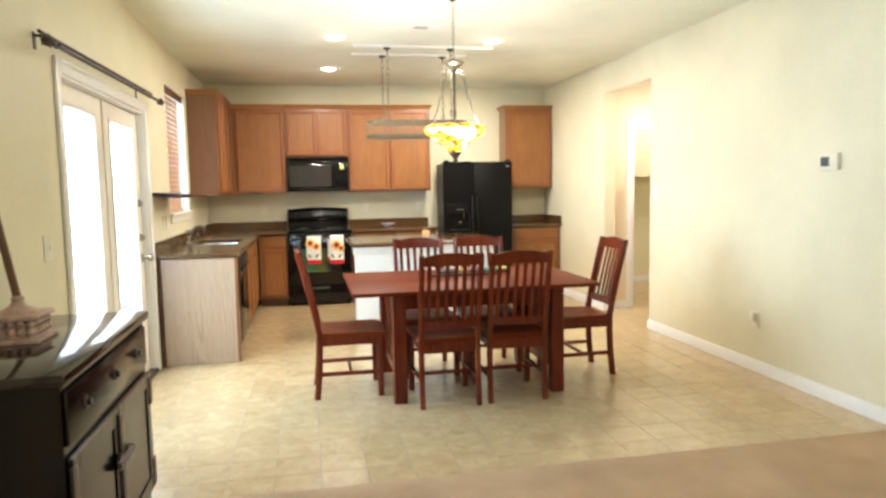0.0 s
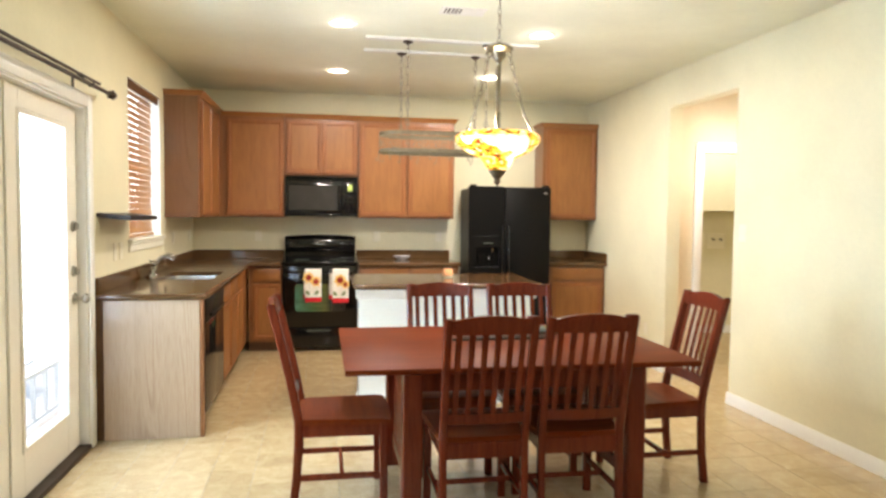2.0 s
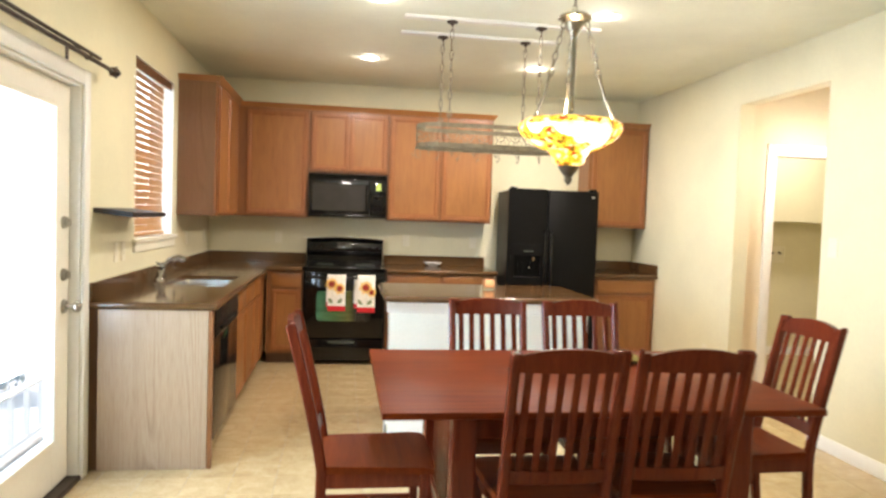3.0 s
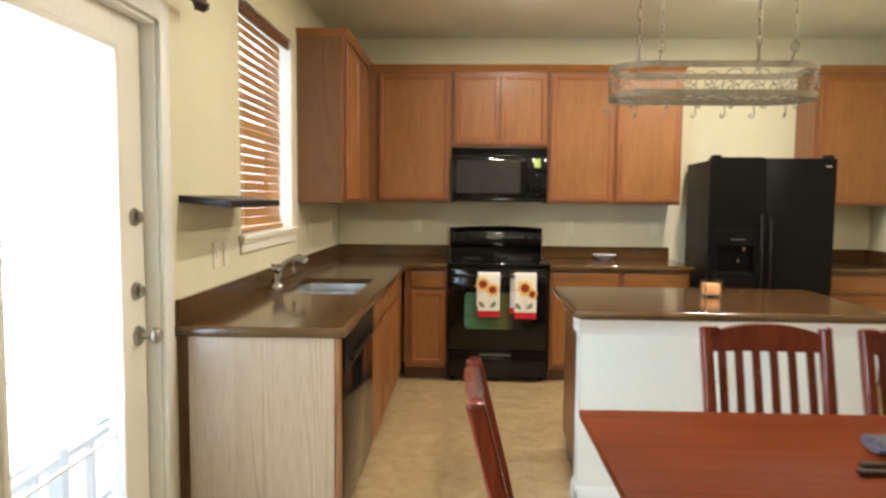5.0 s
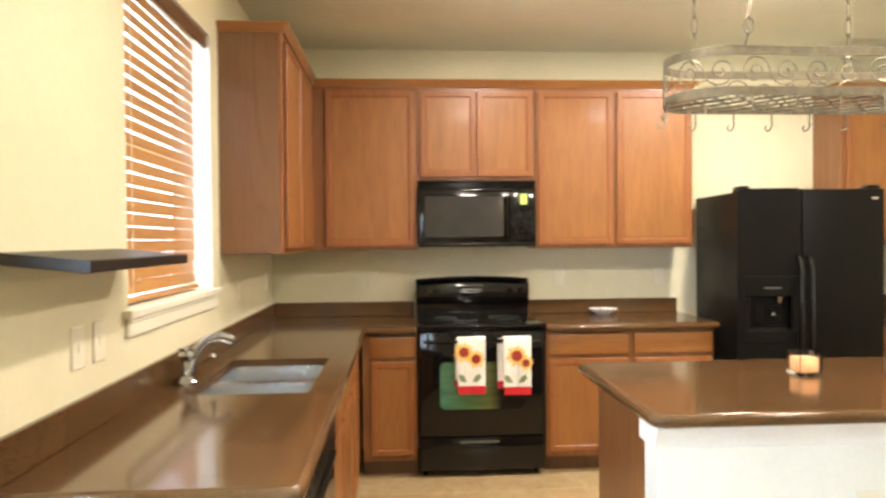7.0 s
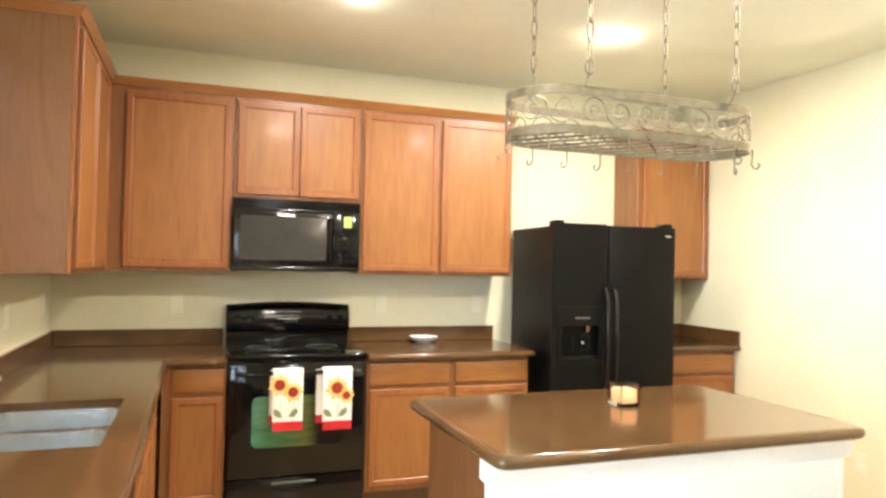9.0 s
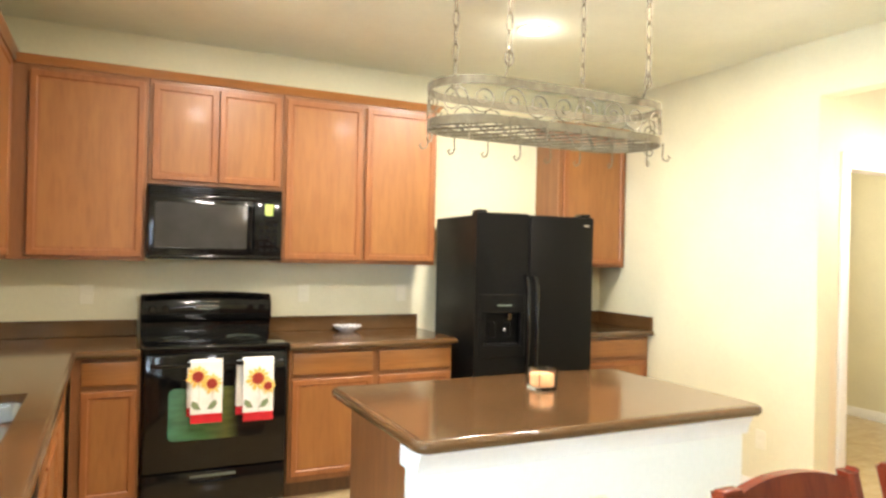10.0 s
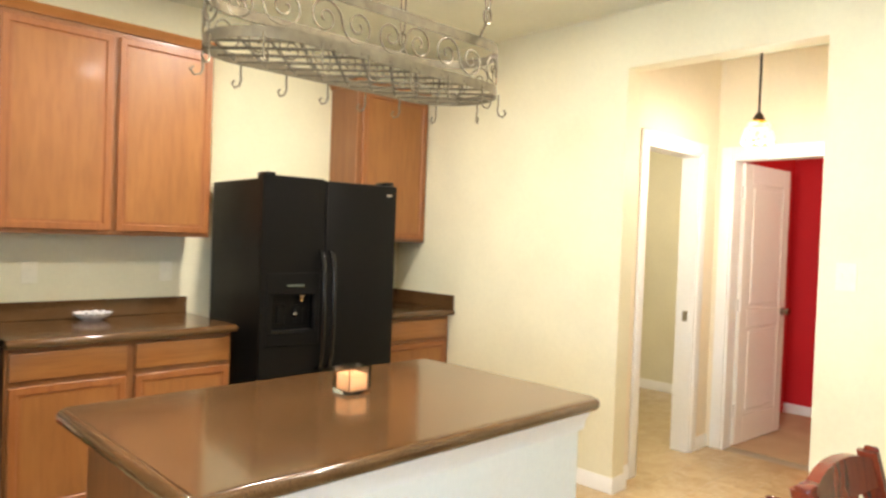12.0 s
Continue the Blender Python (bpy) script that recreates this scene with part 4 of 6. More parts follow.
nose(top, [(WEST + 0.002, 5.42), (-0.352, 5.42), (-0.342, 5.424), (-0.338, 5.434), (-0.338, 8.03), (-0.338, 8.04), (-0.33, 8.04), (-0.022, 8.04)])
part("backsplash", boxes(((WEST, 5.42, C1), (WEST + 0.02, NORTH, 1.013)), ((WEST + 0.02, NORTH - 0.02, C1), (-0.020, NORTH, 1.013)), bevel=0.003), M["counter"], top)
top2 = thing("countertop", (1.29, 8.35, C0), "brown speckled laminate countertop between stove and refrigerator", "countertop")
part("slab", boxes(((0.765, 8.04, C0), (1.825, NORTH, C1))), M["counter"], top2, smooth=False)
nose(top2, [(0.767, 8.04), (1.815, 8.04), (1.823, 8.044), (1.825, 8.052), (1.825, NORTH - 0.004)])
part("backsplash", boxes(((0.765, NORTH - 0.02, C1), (1.825, NORTH, 1.013)), bevel=0.003), M["counter"], top2)
top3 = thing("countertop", (3.15, 8.35, C0), "brown speckled laminate corner countertop with side splash", "countertop")
part("slab", boxes(((2.825, 8.04, C0), (EAST - 0.001, NORTH, C1))), M["counter"], top3, smooth=False)
nose(top3, [(2.825, NORTH - 0.004), (2.825, 8.05), (2.829, 8.042), (2.835, 8.04), (EAST - 0.002, 8.04)])
part("backsplash", boxes(((2.825, NORTH - 0.02, C1), (EAST - 0.02, NORTH, 1.013)), ((EAST - 0.02, 8.03, C1), (EAST, NORTH, 1.013)), bevel=0.003), M["counter"], top3)

# ---- sink and tap ----
sink = thing("kitchen_sink", (-0.64, 6.65, 0.74), "double-bowl stainless steel sink set in the countertop", "sink")


def bowl(y0, y1):
    bm = bmesh.new()
    x0, x1 = SINK[0] + 0.010, SINK[1] - 0.010

    def ring(k, z):
        a, b, c, d, r = x0 + k, x1 - k, y0 + k, y1 - k, 0.05
        pts = []
        for cx, cy, s in ((b - r, d - r, 0), (a + r, d - r, 90), (a + r, c + r, 180), (b - r, c + r, 270)):
            pts += [(cx + r * math.cos(radians(s + t)), cy + r * math.sin(radians(s + t)), z) for t in (0, 22, 45, 68, 90)]
        return [bm.verts.new(p) for p in pts]
    rings = [ring(-0.010, 0.889), ring(0.0, 0.886), ring(0.010, 0.76), ring(0.05, 0.735)]
    for a, b in zip(rings, rings[1:]):
        for i in range(len(a)):
            bm.faces.new((a[i], a[(i + 1) % len(a)], b[(i + 1) % len(a)], b[i]))
    bm.faces.new(rings[-1])
    return bm


part("bowl", bowl(SINK[2] + 0.012, 6.635), M["sink"], sink)
part("bowl", bowl(6.675, SINK[3] - 0.012), M["sink"], sink)
x0, x1, y0, y1 = SINK
part("flange", cut_slab((x0 - 0.004, x0 + 0.012, x1 - 0.012, x1 + 0.004), (y0 - 0.004, y0 + 0.014, 6.637, 6.673, y1 - 0.014, y1 + 0.004), [(1, 1), (1, 3)]), M["sink"], sink)
fl = bpy.data.objects[scene.collection.objects[-1].name]
for v in fl.data.vertices:
    v.co.z = (0.8865 if v.co.z + HOME[sink.name].z > (C0 + C1) / 2 else 0.8835) - HOME[sink.name].z
for y in (6.48, 6.83):
    part("drain", lathe(bmesh.new(), (-0.64, y, 0.735), [(0.04, 0.0), (0.042, 0.003), (0.03, 0.004), (0.026, 0.001)], 20), M["chrome"], sink)

tap = thing("kitchen_faucet", (-0.895, 6.50, C1), "chrome single-lever kitchen faucet with a low arched spout", "faucet")
part("base_plate", lathe(bmesh.new(), (-0.895, 6.50, C1), [(0.046, 0.0), (0.045, 0.010), (0.034, 0.022), (0.028, 0.030)], 24), M["chrome"], tap)
part("body", tube(bmesh.new(), [(-0.895, 6.50, 0.928), (-0.892, 6.505, 0.955), (-0.885, 6.515, 0.985), (-0.880, 6.522, 1.008)], 0.026, 16), M["chrome"], tap)
part("spout", tube(bmesh.new(), [(-0.882, 6.52, 1.0), (-0.866, 6.535, 1.035), (-0.842, 6.55, 1.062), (-0.812, 6.565, 1.076), (-0.786, 6.58, 1.076)], 0.0165, 14), M["chrome"], tap)
part("spout_head", tube(bmesh.new(), [(-0.800, 6.572, 1.078), (-0.782, 6.582, 1.074), (-0.764, 6.592, 1.066), (-0.752, 6.598, 1.058)], 0.0215, 14), M["chrome"], tap)
bm = tube(bmesh.new(), [(-0.815, 6.563, 1.066), (-0.814, 6.563, 1.045), (-0.813, 6.563, 1.012)], 0.0055, 8)
lathe(bm, (-0.813, 6.563, 0.992), [(0.004, 0.0), (0.012, 0.005), (0.014, 0.013), (0.009, 0.022), (0.005, 0.026)], 14)
part("pull_knob", bm, M["chrome"], tap)
bm = lathe(bmesh.new(), (-0.884, 6.488, 0.998), [(0.006, 0.0), (0.024, 0.008), (0.031, 0.024), (0.025, 0.042), (0.006, 0.052)], 18)
tube(bm, [(-0.884, 6.488, 1.03), (-0.895, 6.465, 1.045), (-0.902, 6.445, 1.05)], 0.006, 8)
part("lever", bm, M["chrome"], tap)

# ---- stove ----
st = thing("stove", (0.372, 8.36, 0), "black freestanding electric stove with two towels on its handle", "stove")
X0, X1 = -0.008, 0.752
part("body", boxes(((X0, 8.075, 0.03), (X1, 8.64, 0.90)), bevel=0.004), M["black"], st)
part("cooktop", boxes(((X0 - 0.006, 8.045, 0.90), (X1 + 0.006, 8.56, 0.922)), bevel=0.010, seg=4), M["black_glass"], st, "black glass cooktop")
for bx, by, r in ((0.18, 8.18, 0.10), (0.56, 8.18, 0.075), (0.18, 8.42, 0.075), (0.56, 8.42, 0.10)):
    part("burner_ring", lathe(bmesh.new(), (bx, by, 0.922), [(r - 0.004, 0.0), (r - 0.004, 0.0006), (r, 0.0006), (r, 0.0)], 32, cap=False), M["grey_lcd"], st)
bm = bmesh.new()
arc = [(X0 + (X1 - X0) * k / 16, 1.168 + 0.018 * math.sin(math.pi * k / 16)) for k in range(17)]
prism(bm, [(X0, 0.905)] + arc + [(X1, 0.905)], "y", 8.565, 8.64)
part("console", bm, M["black"], st)
# the control panel bulges forward and its top follows the console's arch
bm = bmesh.new()
bulge = [(8.566, 1.000), (8.536, 1.002), (8.520, 1.018), (8.513, 1.045), (8.512, 1.075), (8.517, 1.105), (8.528, 1.135), (8.546, 1.155), (8.566, 1.160)]
loft(bm, [[(X0 + 0.003 + (X1 - X0 - 0.006) * k / 16, y, z + 0.020 * math.sin(math.pi * k / 16) * (z - 1.0) / 0.16) for y, z in bulge] for k in range(17)])
panel = part("control_panel", bm, M["black_glass"], st)
for kx in (0.055, 0.125, 0.62, 0.69):
    part("knob", cyl(bmesh.new(), (kx, 8.520, 1.085), (kx, 8.494, 1.082), 0.021, 0.017, 20), M["black"], panel)
bm = lathe(bmesh.new(), (0, 0, 0), [(0.0005, 0.0), (1.0, 0.0), (1.0, 1.0), (0.0005, 1.0)], 28)
bmesh.ops.transform(bm, verts=bm.verts, matrix=pose(0.360, 8.522, 1.110, 76) @ Matrix.Diagonal((0.105, 0.036, 0.004, 1)))
part("display_oval", bm, M["grey_lcd"], panel, "oval grey display")
part("display_bar", boxes(((0.29, 8.5195, 1.122), (0.325, 8.5225, 1.129)), ((0.335, 8.5195, 1.122), (0.39, 8.5225, 1.129)), ((0.40, 8.5195, 1.122), (0.435, 8.5225, 1.129)), ((0.30, 8.5125, 1.098), (0.43, 8.5155, 1.103))), M["steel"], panel, "unreadable pale lettering")
part("oven_door", boxes(((X0 + 0.004, 8.035, 0.252), (X1 - 0.004, 8.078, 0.880)), bevel=0.010, seg=2), M["black_glass"], st)
bm = prism(bmesh.new(), [(px + 0.035 * math.cos(radians(s_ + 18 * k)), pz + 0.035 * math.sin(radians(s_ + 18 * k))) for px, pz, s_ in ((0.153, 0.450, 180), (0.593, 0.450, 270), (0.593, 0.662, 0), (0.153, 0.662, 90)) for k in range(6)], "y", 8.0335, 8.037)
part("oven_window", bm, M["oven"], st, "black oven window with a green reflection painted in")
bm = tube(bmesh.new(), [(0.03, 8.036, 0.825), (0.035, 8.0, 0.827), (0.06, 7.988, 0.828), (0.372, 7.980, 0.829), (0.685, 7.988, 0.828), (0.71, 8.0, 0.827), (0.715, 8.036, 0.825)], 0.013, 12)
part("door_handle", bm, M["black"], st)
part("drawer", boxes(((X0 + 0.004, 8.04, 0.045), (X1 - 0.004, 8.078, 0.242)), bevel=0.008, seg=2), M["black"], st)
bm = bmesh.new()
lip = []
for k in range(15):
    u = 2 * k / 14 - 1
    w = math.sqrt(max(0.02, 1 - u * u))
    lip.append([(0.355 + 0.145 * u, 8.041 - 0.030 * w * cy_, 0.190 - 0.010 * w + 0.013 * w * sy_) for cy_, sy_ in [(0.0, -1), (0.55, -0.9), (0.95, -0.3), (0.95, 0.3), (0.5, 0.85), (0.0, 1)]])
loft(bm, lip)
part("drawer_handle", bm, M["black"], st, "lens-shaped glossy drawer pull")
part("handle_recess", boxes(((0.235, 8.0385, 0.207), (0.475, 8.041, 0.222)), bevel=0.001), M["grey_lcd"], st)
for x in (0.03, 0.71):
    for y in (8.12, 8.6):
        part("foot", cyl(bmesh.new(), (x, y, 0), (x, y, 0.032), 0.016), M["black_tex"], st)


# ---- towels ----
def flower(parent, x, y, z, r):
    bm = bmesh.new()
    for k in range(13):
        a = 2 * math.pi * k / 13
        tip, w = r * (1.0 + 0.1 * math.sin(3 * k)), 0.28
        pts = [(0.35 * r * math.cos(a - w), 0.35 * r * math.sin(a - w)), (0.8 * tip * math.cos(a - w * 0.7), 0.8 * tip * math.sin(a - w * 0.7)), (tip * math.cos(a), tip * math.sin(a)), (0.8 * tip * math.cos(a + w * 0.7), 0.8 * tip * math.sin(a + w * 0.7)), (0.35 * r * math.cos(a + w), 0.35 * r * math.sin(a + w))]
        bm.faces.new([bm.verts.new((x + p, y - 0.0002 * (k % 2), z + q)) for p, q in pts])
    part("printed_petals", bm, M["petal"], parent, smooth=False)
    bm = bmesh.new()
    bm.faces.new([bm.verts.new((x + 0.5 * r * math.cos(t), y - 0.0009, z + 0.5 * r * math.sin(t))) for t in [2 * math.pi * k / 16 for k in range(16)]])
    part("printed_centre", bm, M["seed"], parent, smooth=False)


def towel(x0, x1, zb, skew, flowers, label):
    t = thing("dish_towel", ((x0 + x1) / 2, 7.98, zb), label, "towel", "sunflower dish towels")
    front, back, hang = 7.9575, 8.006, 0.846

    def sheet(za, zb_, y, dx0, dx1, k=7):
        bm = bmesh.new()
        grid = []
        for j in range(6):
            z = za + (zb_ - za) * j / 5
            grid.append([bm.verts.new((x0 + dx0 + (x1 - x0 + dx1 - dx0) * i / k, y - 0.0012 * math.sin(i * 1.3) * (1 - j / 6), z)) for i in range(k + 1)])
        for a, b in zip(grid, grid[1:]):
            for i in range(k):
                bm.faces.new((a[i], a[i + 1], b[i + 1], b[i]))
        ext = bmesh.ops.extrude_face_region(bm, geom=list(bm.faces))
        bmesh.ops.translate(bm, vec=(0, 0.004, 0), verts=[v for v in ext["geom"] if isinstance(v, bmesh.types.BMVert)])
        return bm
    part("cloth_front", sheet(zb + 0.048, hang - 0.004, front, 0, 0), M["cloth"], t, "off-white printed cotton")
    part("red_border", sheet(zb, zb + 0.048, front - 0.0005, 0.002, 0.0), M["cloth_red"], t, "red woven border")
    part("cloth_back", sheet(zb + 0.075, hang - 0.004, back, -skew, -skew), M["cloth"], t)
    part("back_border", sheet(zb + 0.03, zb + 0.075, back, -skew, -skew), M["cloth_red"], t)
    bm = bmesh.new()
    rows = [[bm.verts.new((x, 7.982 - 0.0245 * math.cos(math.pi * k / 8), hang - 0.004 + 0.012 * math.sin(math.pi * k / 8))) for x in (x0, x1)] for k in range(9)]
    for a, b in zip(rows, rows[1:]):
        bm.faces.new((a[0], a[1], b[1], b[0]))
    ext = bmesh.ops.extrude_face_region(bm, geom=list(bm.faces))
    bmesh.ops.translate(bm, vec=(0, 0, 0.004), verts=[v for v in ext["geom"] if isinstance(v, bmesh.types.BMVert)])
    part("fold", bm, M["cloth"], t)
    for fx, fz, r in flowers:
        x, z = x0 + fx, zb + fz
        part("printed_stem", tube(bmesh.new(), [(x, front - 0.0012, z - r * 0.4), (x + 0.008, front - 0.0014, z - 0.09), (x + 0.004, front - 0.0012, zb + 0.05)], 0.0028, 6, flat=0.3), M["leaf"], t)
        flower(t, x, front - 0.0030, z, r)
    for s, c in ((-1, 0.055), (1, 0.085)):
        bm = bmesh.new()
        q = [(c, 0.072), (c + s * 0.018, 0.108), (c + s * 0.045, 0.122), (c + s * 0.052, 0.096), (c + s * 0.032, 0.074)]
        bm.faces.new([bm.verts.new((x0 + p, front - 0.0028, zb + z)) for p, z in q])
        part("printed_leaf", bm, M["leaf"], t, smooth=False)


towel(0.220, 0.383, 0.522, 0.012, [(0.036, 0.248, 0.060), (0.108, 0.208, 0.056)], "white kitchen towel with printed sunflowers and a red border")
towel(0.492, 0.655, 0.512, 0.030, [(0.078, 0.232, 0.066), (0.132, 0.188, 0.046)], "white kitchen towel with printed sunflowers, hung askew")

# ---- microwave ----
mw = thing("microwave", (0.38, 8.48, 1.388), "black over-the-range microwave with a grey window", "microwave")
a, b, z0, z1 = 0.006, 0.760, 1.388, 1.806
part("body", boxes(((a, 8.33, z0 + 0.006), (b, NORTH - 0.003, z1)), bevel=0.004), M["black"], mw)
part("grille", boxes(*[((a + 0.004, 8.302, z1 - 0.010 - 0.014 * k), (b - 0.004, 8.33, z1 - 0.002 - 0.014 * k)) for k in range(4)], bevel=0.002), M["black"], mw)
door = part("door", boxes(((a + 0.002, 8.300, z0 + 0.012), (0.585, 8.332, z1 - 0.060)), bevel=0.007, seg=2), M["black"], mw)
part("window", boxes(((a + 0.035, 8.2975, z0 + 0.062), (0.553, 8.302, z1 - 0.092)), bevel=0.0018), M["grey_glass"], door, "grey mesh-backed window")
part("handle", tube(bmesh.new(), [(0.568, 8.302, z0 + 0.05), (0.570, 8.275, z0 + 0.07), (0.570, 8.270, z0 + 0.18), (0.570, 8.275, z1 - 0.12), (0.568, 8.302, z1 - 0.10)], 0.009, 10), M["black"], door)
panel = part("control_panel", boxes(((0.590, 8.302, z0 + 0.012), (b - 0.002, 8.332, z1 - 0.060)), bevel=0.005, seg=2), M["black_glass"], mw)
part("display", boxes(((0.656, 8.3005, z1 - 0.150), (0.702, 8.3025, z1 - 0.082))), M["display"], panel, "lit yellow-green display")
for r in range(5):
    for k in range(3):
        part("button", boxes(((0.622 + 0.040 * k, 8.3008, z0 + 0.05 + 0.038 * r), (0.650 + 0.040 * k, 8.3030, z0 + 0.072 + 0.038 * r)), bevel=0.0008), M["black_tex"], panel)
bm = boxes(((a, 8.312, z0), (b, 8.40, z0 + 0.011)), bevel=0.003)
tube(bm, [(a + 0.003, 8.314, z0 + 0.013), (0.25, 8.306, z0 + 0.013), (0.52, 8.306, z0 + 0.013), (b - 0.003, 8.314, z0 + 0.013)], 0.016, 14)
part("bottom_trim", bm, M["black"], mw, "rounded glossy lower lip")
bm = tube(bmesh.new(), [(a + 0.004, 8.318, z1 - 0.060), (0.25, 8.308, z1 - 0.060), (0.52, 8.308, z1 - 0.060), (b - 0.004, 8.318, z1 - 0.060)], 0.013, 14)
part("top_trim", bm, M["black"], mw, "rounded glossy lip under the grille")
rim = [(a + 0.035, z0 + 0.062), (0.553, z0 + 0.062), (0.553, z1 - 0.092), (a + 0.035, z1 - 0.092)]
bm = tube(bmesh.new(), [(p + (q[0] - p) * t, 8.2985, v + (q[1] - v) * t) for (p, v), q in zip(rim, rim[1:] + rim[:1]) for t in (0.04, 0.5, 0.96)], 0.0042, 8, closed=True)
part("window_rim", bm, M["black"], door, "glossy rim round the window")

# ---- refrigerator: drawn square to x and y, then turned a little ----
fr = thing("refrigerator", (1.885, 7.905, 0), "black side-by-side refrigerator with ice dispenser, closed", "refrigerator")
R0 = Vector((1.885, 7.905, 0))
W, H, SPLIT = 0.868, 1.715, 0.385


def rbox(*pairs, bevel=0.0, seg=1):
    bm = boxes(*pairs, bevel=bevel, seg=seg)
    bmesh.ops.translate(bm, verts=bm.verts, vec=R0)
    return bm


part("body", rbox(((0.004, 0.07, 0.03), (W - 0.004, 0.70, H - 0.012)), bevel=0.005), M["black_tex"], fr)
bm = cut_slab((0.0, 0.038, 0.355, SPLIT - 0.003), (0.10, 0.80, 1.20, H), [(1, 1)])
for v in bm.verts:
    v.co = R0 + Vector((v.co.x, 0.066 if v.co.z > (C0 + C1) / 2 else 0.0, v.co.y))
rim = [e for e in bm.edges if all(abs(v.co.y - R0.y) < 1e-6 for v in e.verts) and e.calc_face_angle(0) > 1]
bmesh.ops.bevel(bm, geom=rim, offset=0.006, segments=2, affect="EDGES")
left = part("freezer_door", bm, M["black_tex"], fr)
bm = rbox(((0.036, -0.004, 0.80), (0.357, 0.02, 0.875)), ((0.036, -0.004, 1.08), (0.357, 0.02, 1.20)), ((0.036, -0.004, 0.875), (0.075, 0.02, 1.08)), ((0.325, -0.004, 0.875), (0.357, 0.02, 1.08)), ((0.075, 0.05, 0.875), (0.325, 0.062, 1.08)), bevel=0.003)
disp = part("dispenser", bm, M["black_tex"], left, "black water and ice dispenser")
part("drip_tray", rbox(((0.078, 0.0, 0.876), (0.322, 0.05, 0.884)), bevel=0.002), M["black_tex"], left)
part("paddle", rbox(((0.12, 0.040, 0.92), (0.17, 0.052, 1.02)), bevel=0.004), M["black_tex"], left)
part("paddle", rbox(((0.23, 0.040, 0.92), (0.28, 0.052, 1.02)), bevel=0.004), M["black_tex"], left)
bm = cyl(bmesh.new(), R0 + Vector((0.262, 0.026, 1.078)), R0 + Vector((0.262, 0.030, 1.040)), 0.020, 0.015, 14)
part("spout", bm, M["chrome"], left, "shiny dispenser spout")
bm = lathe(bmesh.new(), R0 + Vector((0.225, 0.028, 0.955)), [(0.010, 0.0), (0.020, 0.012), (0.012, 0.028), (0.004, 0.034)], 14)
part("lever_tip", bm, M["chrome"], left, "shiny lever tip")
part("nameplate", rbox(((0.16, -0.0055, 1.125), (0.26, -0.003, 1.135)), bevel=0.0005), M["grey_lcd"], left, "unreadable grey mark")
right = part("refrigerator_door", rbox(((SPLIT + 0.003, 0, 0.10), (W, 0.066, H)), bevel=0.008, seg=2), M["black_tex"], fr)
part("badge", rbox(((W - 0.075, -0.002, H - 0.062), (W - 0.035, 0.001, H - 0.052)), bevel=0.0005), M["steel"], right, "small pale badge")
for p, x in ((left, SPLIT - 0.030), (right, SPLIT + 0.032)):
    bm = tube(bmesh.new(), [(x, 0.004, 0.66), (x, -0.035, 0.68), (x, -0.052, 0.74), (x, -0.060, 0.98), (x, -0.052, 1.24), (x, -0.035, 1.30), (x, 0.004, 1.32)], 0.014, 12)
    bmesh.ops.translate(bm, verts=bm.verts, vec=R0)
    part("handle", bm, M["black"], p, "curved black handle")
for x in (0.02, W - 0.08):
    part("hinge_cover", rbox(((x, 0.01, H), (x + 0.06, 0.12, H + 0.024)), bevel=0.007, seg=2), M["black"], fr)
part("base_grille", rbox(((0.01, 0.03, 0.02), (W - 0.01, 0.07, 0.095)), bevel=0.004), M["black_tex"], fr)
for x in (0.06, W - 0.06):
    for y in (0.10, 0.66):
        bm = cyl(bmesh.new(), (R0.x + x, R0.y + y, 0), (R0.x + x, R0.y + y, 0.035), 0.018)
        part("foot", bm, M["black_tex"], fr)
fr.rotation_euler = (0, 0, radians(-4.5))

# ---- island ----
isl = thing("kitchen_island", (1.31, 6.33, 0), "kitchen island with a white front wall and oak cabinet back", "island")
part("front_wall", boxes(((0.655, 5.955, 0), (1.985, 6.075, 0.872)), bevel=0.003), M["island"], isl, "white painted front wall")
bm = bmesh.new()
prof = [(5.955, 0.80), (5.945, 0.805), (5.940, 0.835), (5.925, 0.86), (5.922, 0.872), (5.955, 0.872)]
prism(bm, prof, "x", 0.640, 2.0)
part("cove_moulding", bm, M["trim"], isl)
part("corner_moulding", boxes(((0.638, 5.955, 0.80), (0.655, 6.08, 0.872)), bevel=0.005), M["trim"], isl)
part("corner_moulding", boxes(((1.985, 5.955, 0.80), (2.002, 6.08, 0.872)), bevel=0.005), M["trim"], isl)
bm = skirting(bmesh.new(), "y", 5.955, -1, 0.641, 1.999)
skirting(bm, "x", 0.655, -1, 5.941, 6.075)
skirting(bm, "x", 1.985, 1, 5.941, 6.075)
part("baseboard", bm, M["trim"], isl)
part("cabinet_body", boxes(((0.69, 6.075, 0.10), (1.95, 6.70, 0.874)), bevel=0.002), M["oak_body"], isl, "oak cabinet end panel")
part("toe_kick", boxes(((0.70, 6.08, 0), (1.94, 6.62, 0.10))), M["toe"], isl)
for k in range(3):
    x = 1.93 - 0.41 * k
    cab_door(isl, x, 6.72, 0.13, 0.39, 0.57, "north")
    part("drawer_front", place(slab_front(bmesh.new(), 0.39, 0.13), x, 6.72, 0.725, "north"), M["oak_h"], isl)
itop = thing("island_countertop", (1.31, 6.33, C0), "brown speckled laminate island countertop with a rounded edge", "countertop")
part("slab", boxes(((0.644, 5.920, C0), (2.014, 6.744, C1))), M["counter"], itop, smooth=False)
r = 0.030
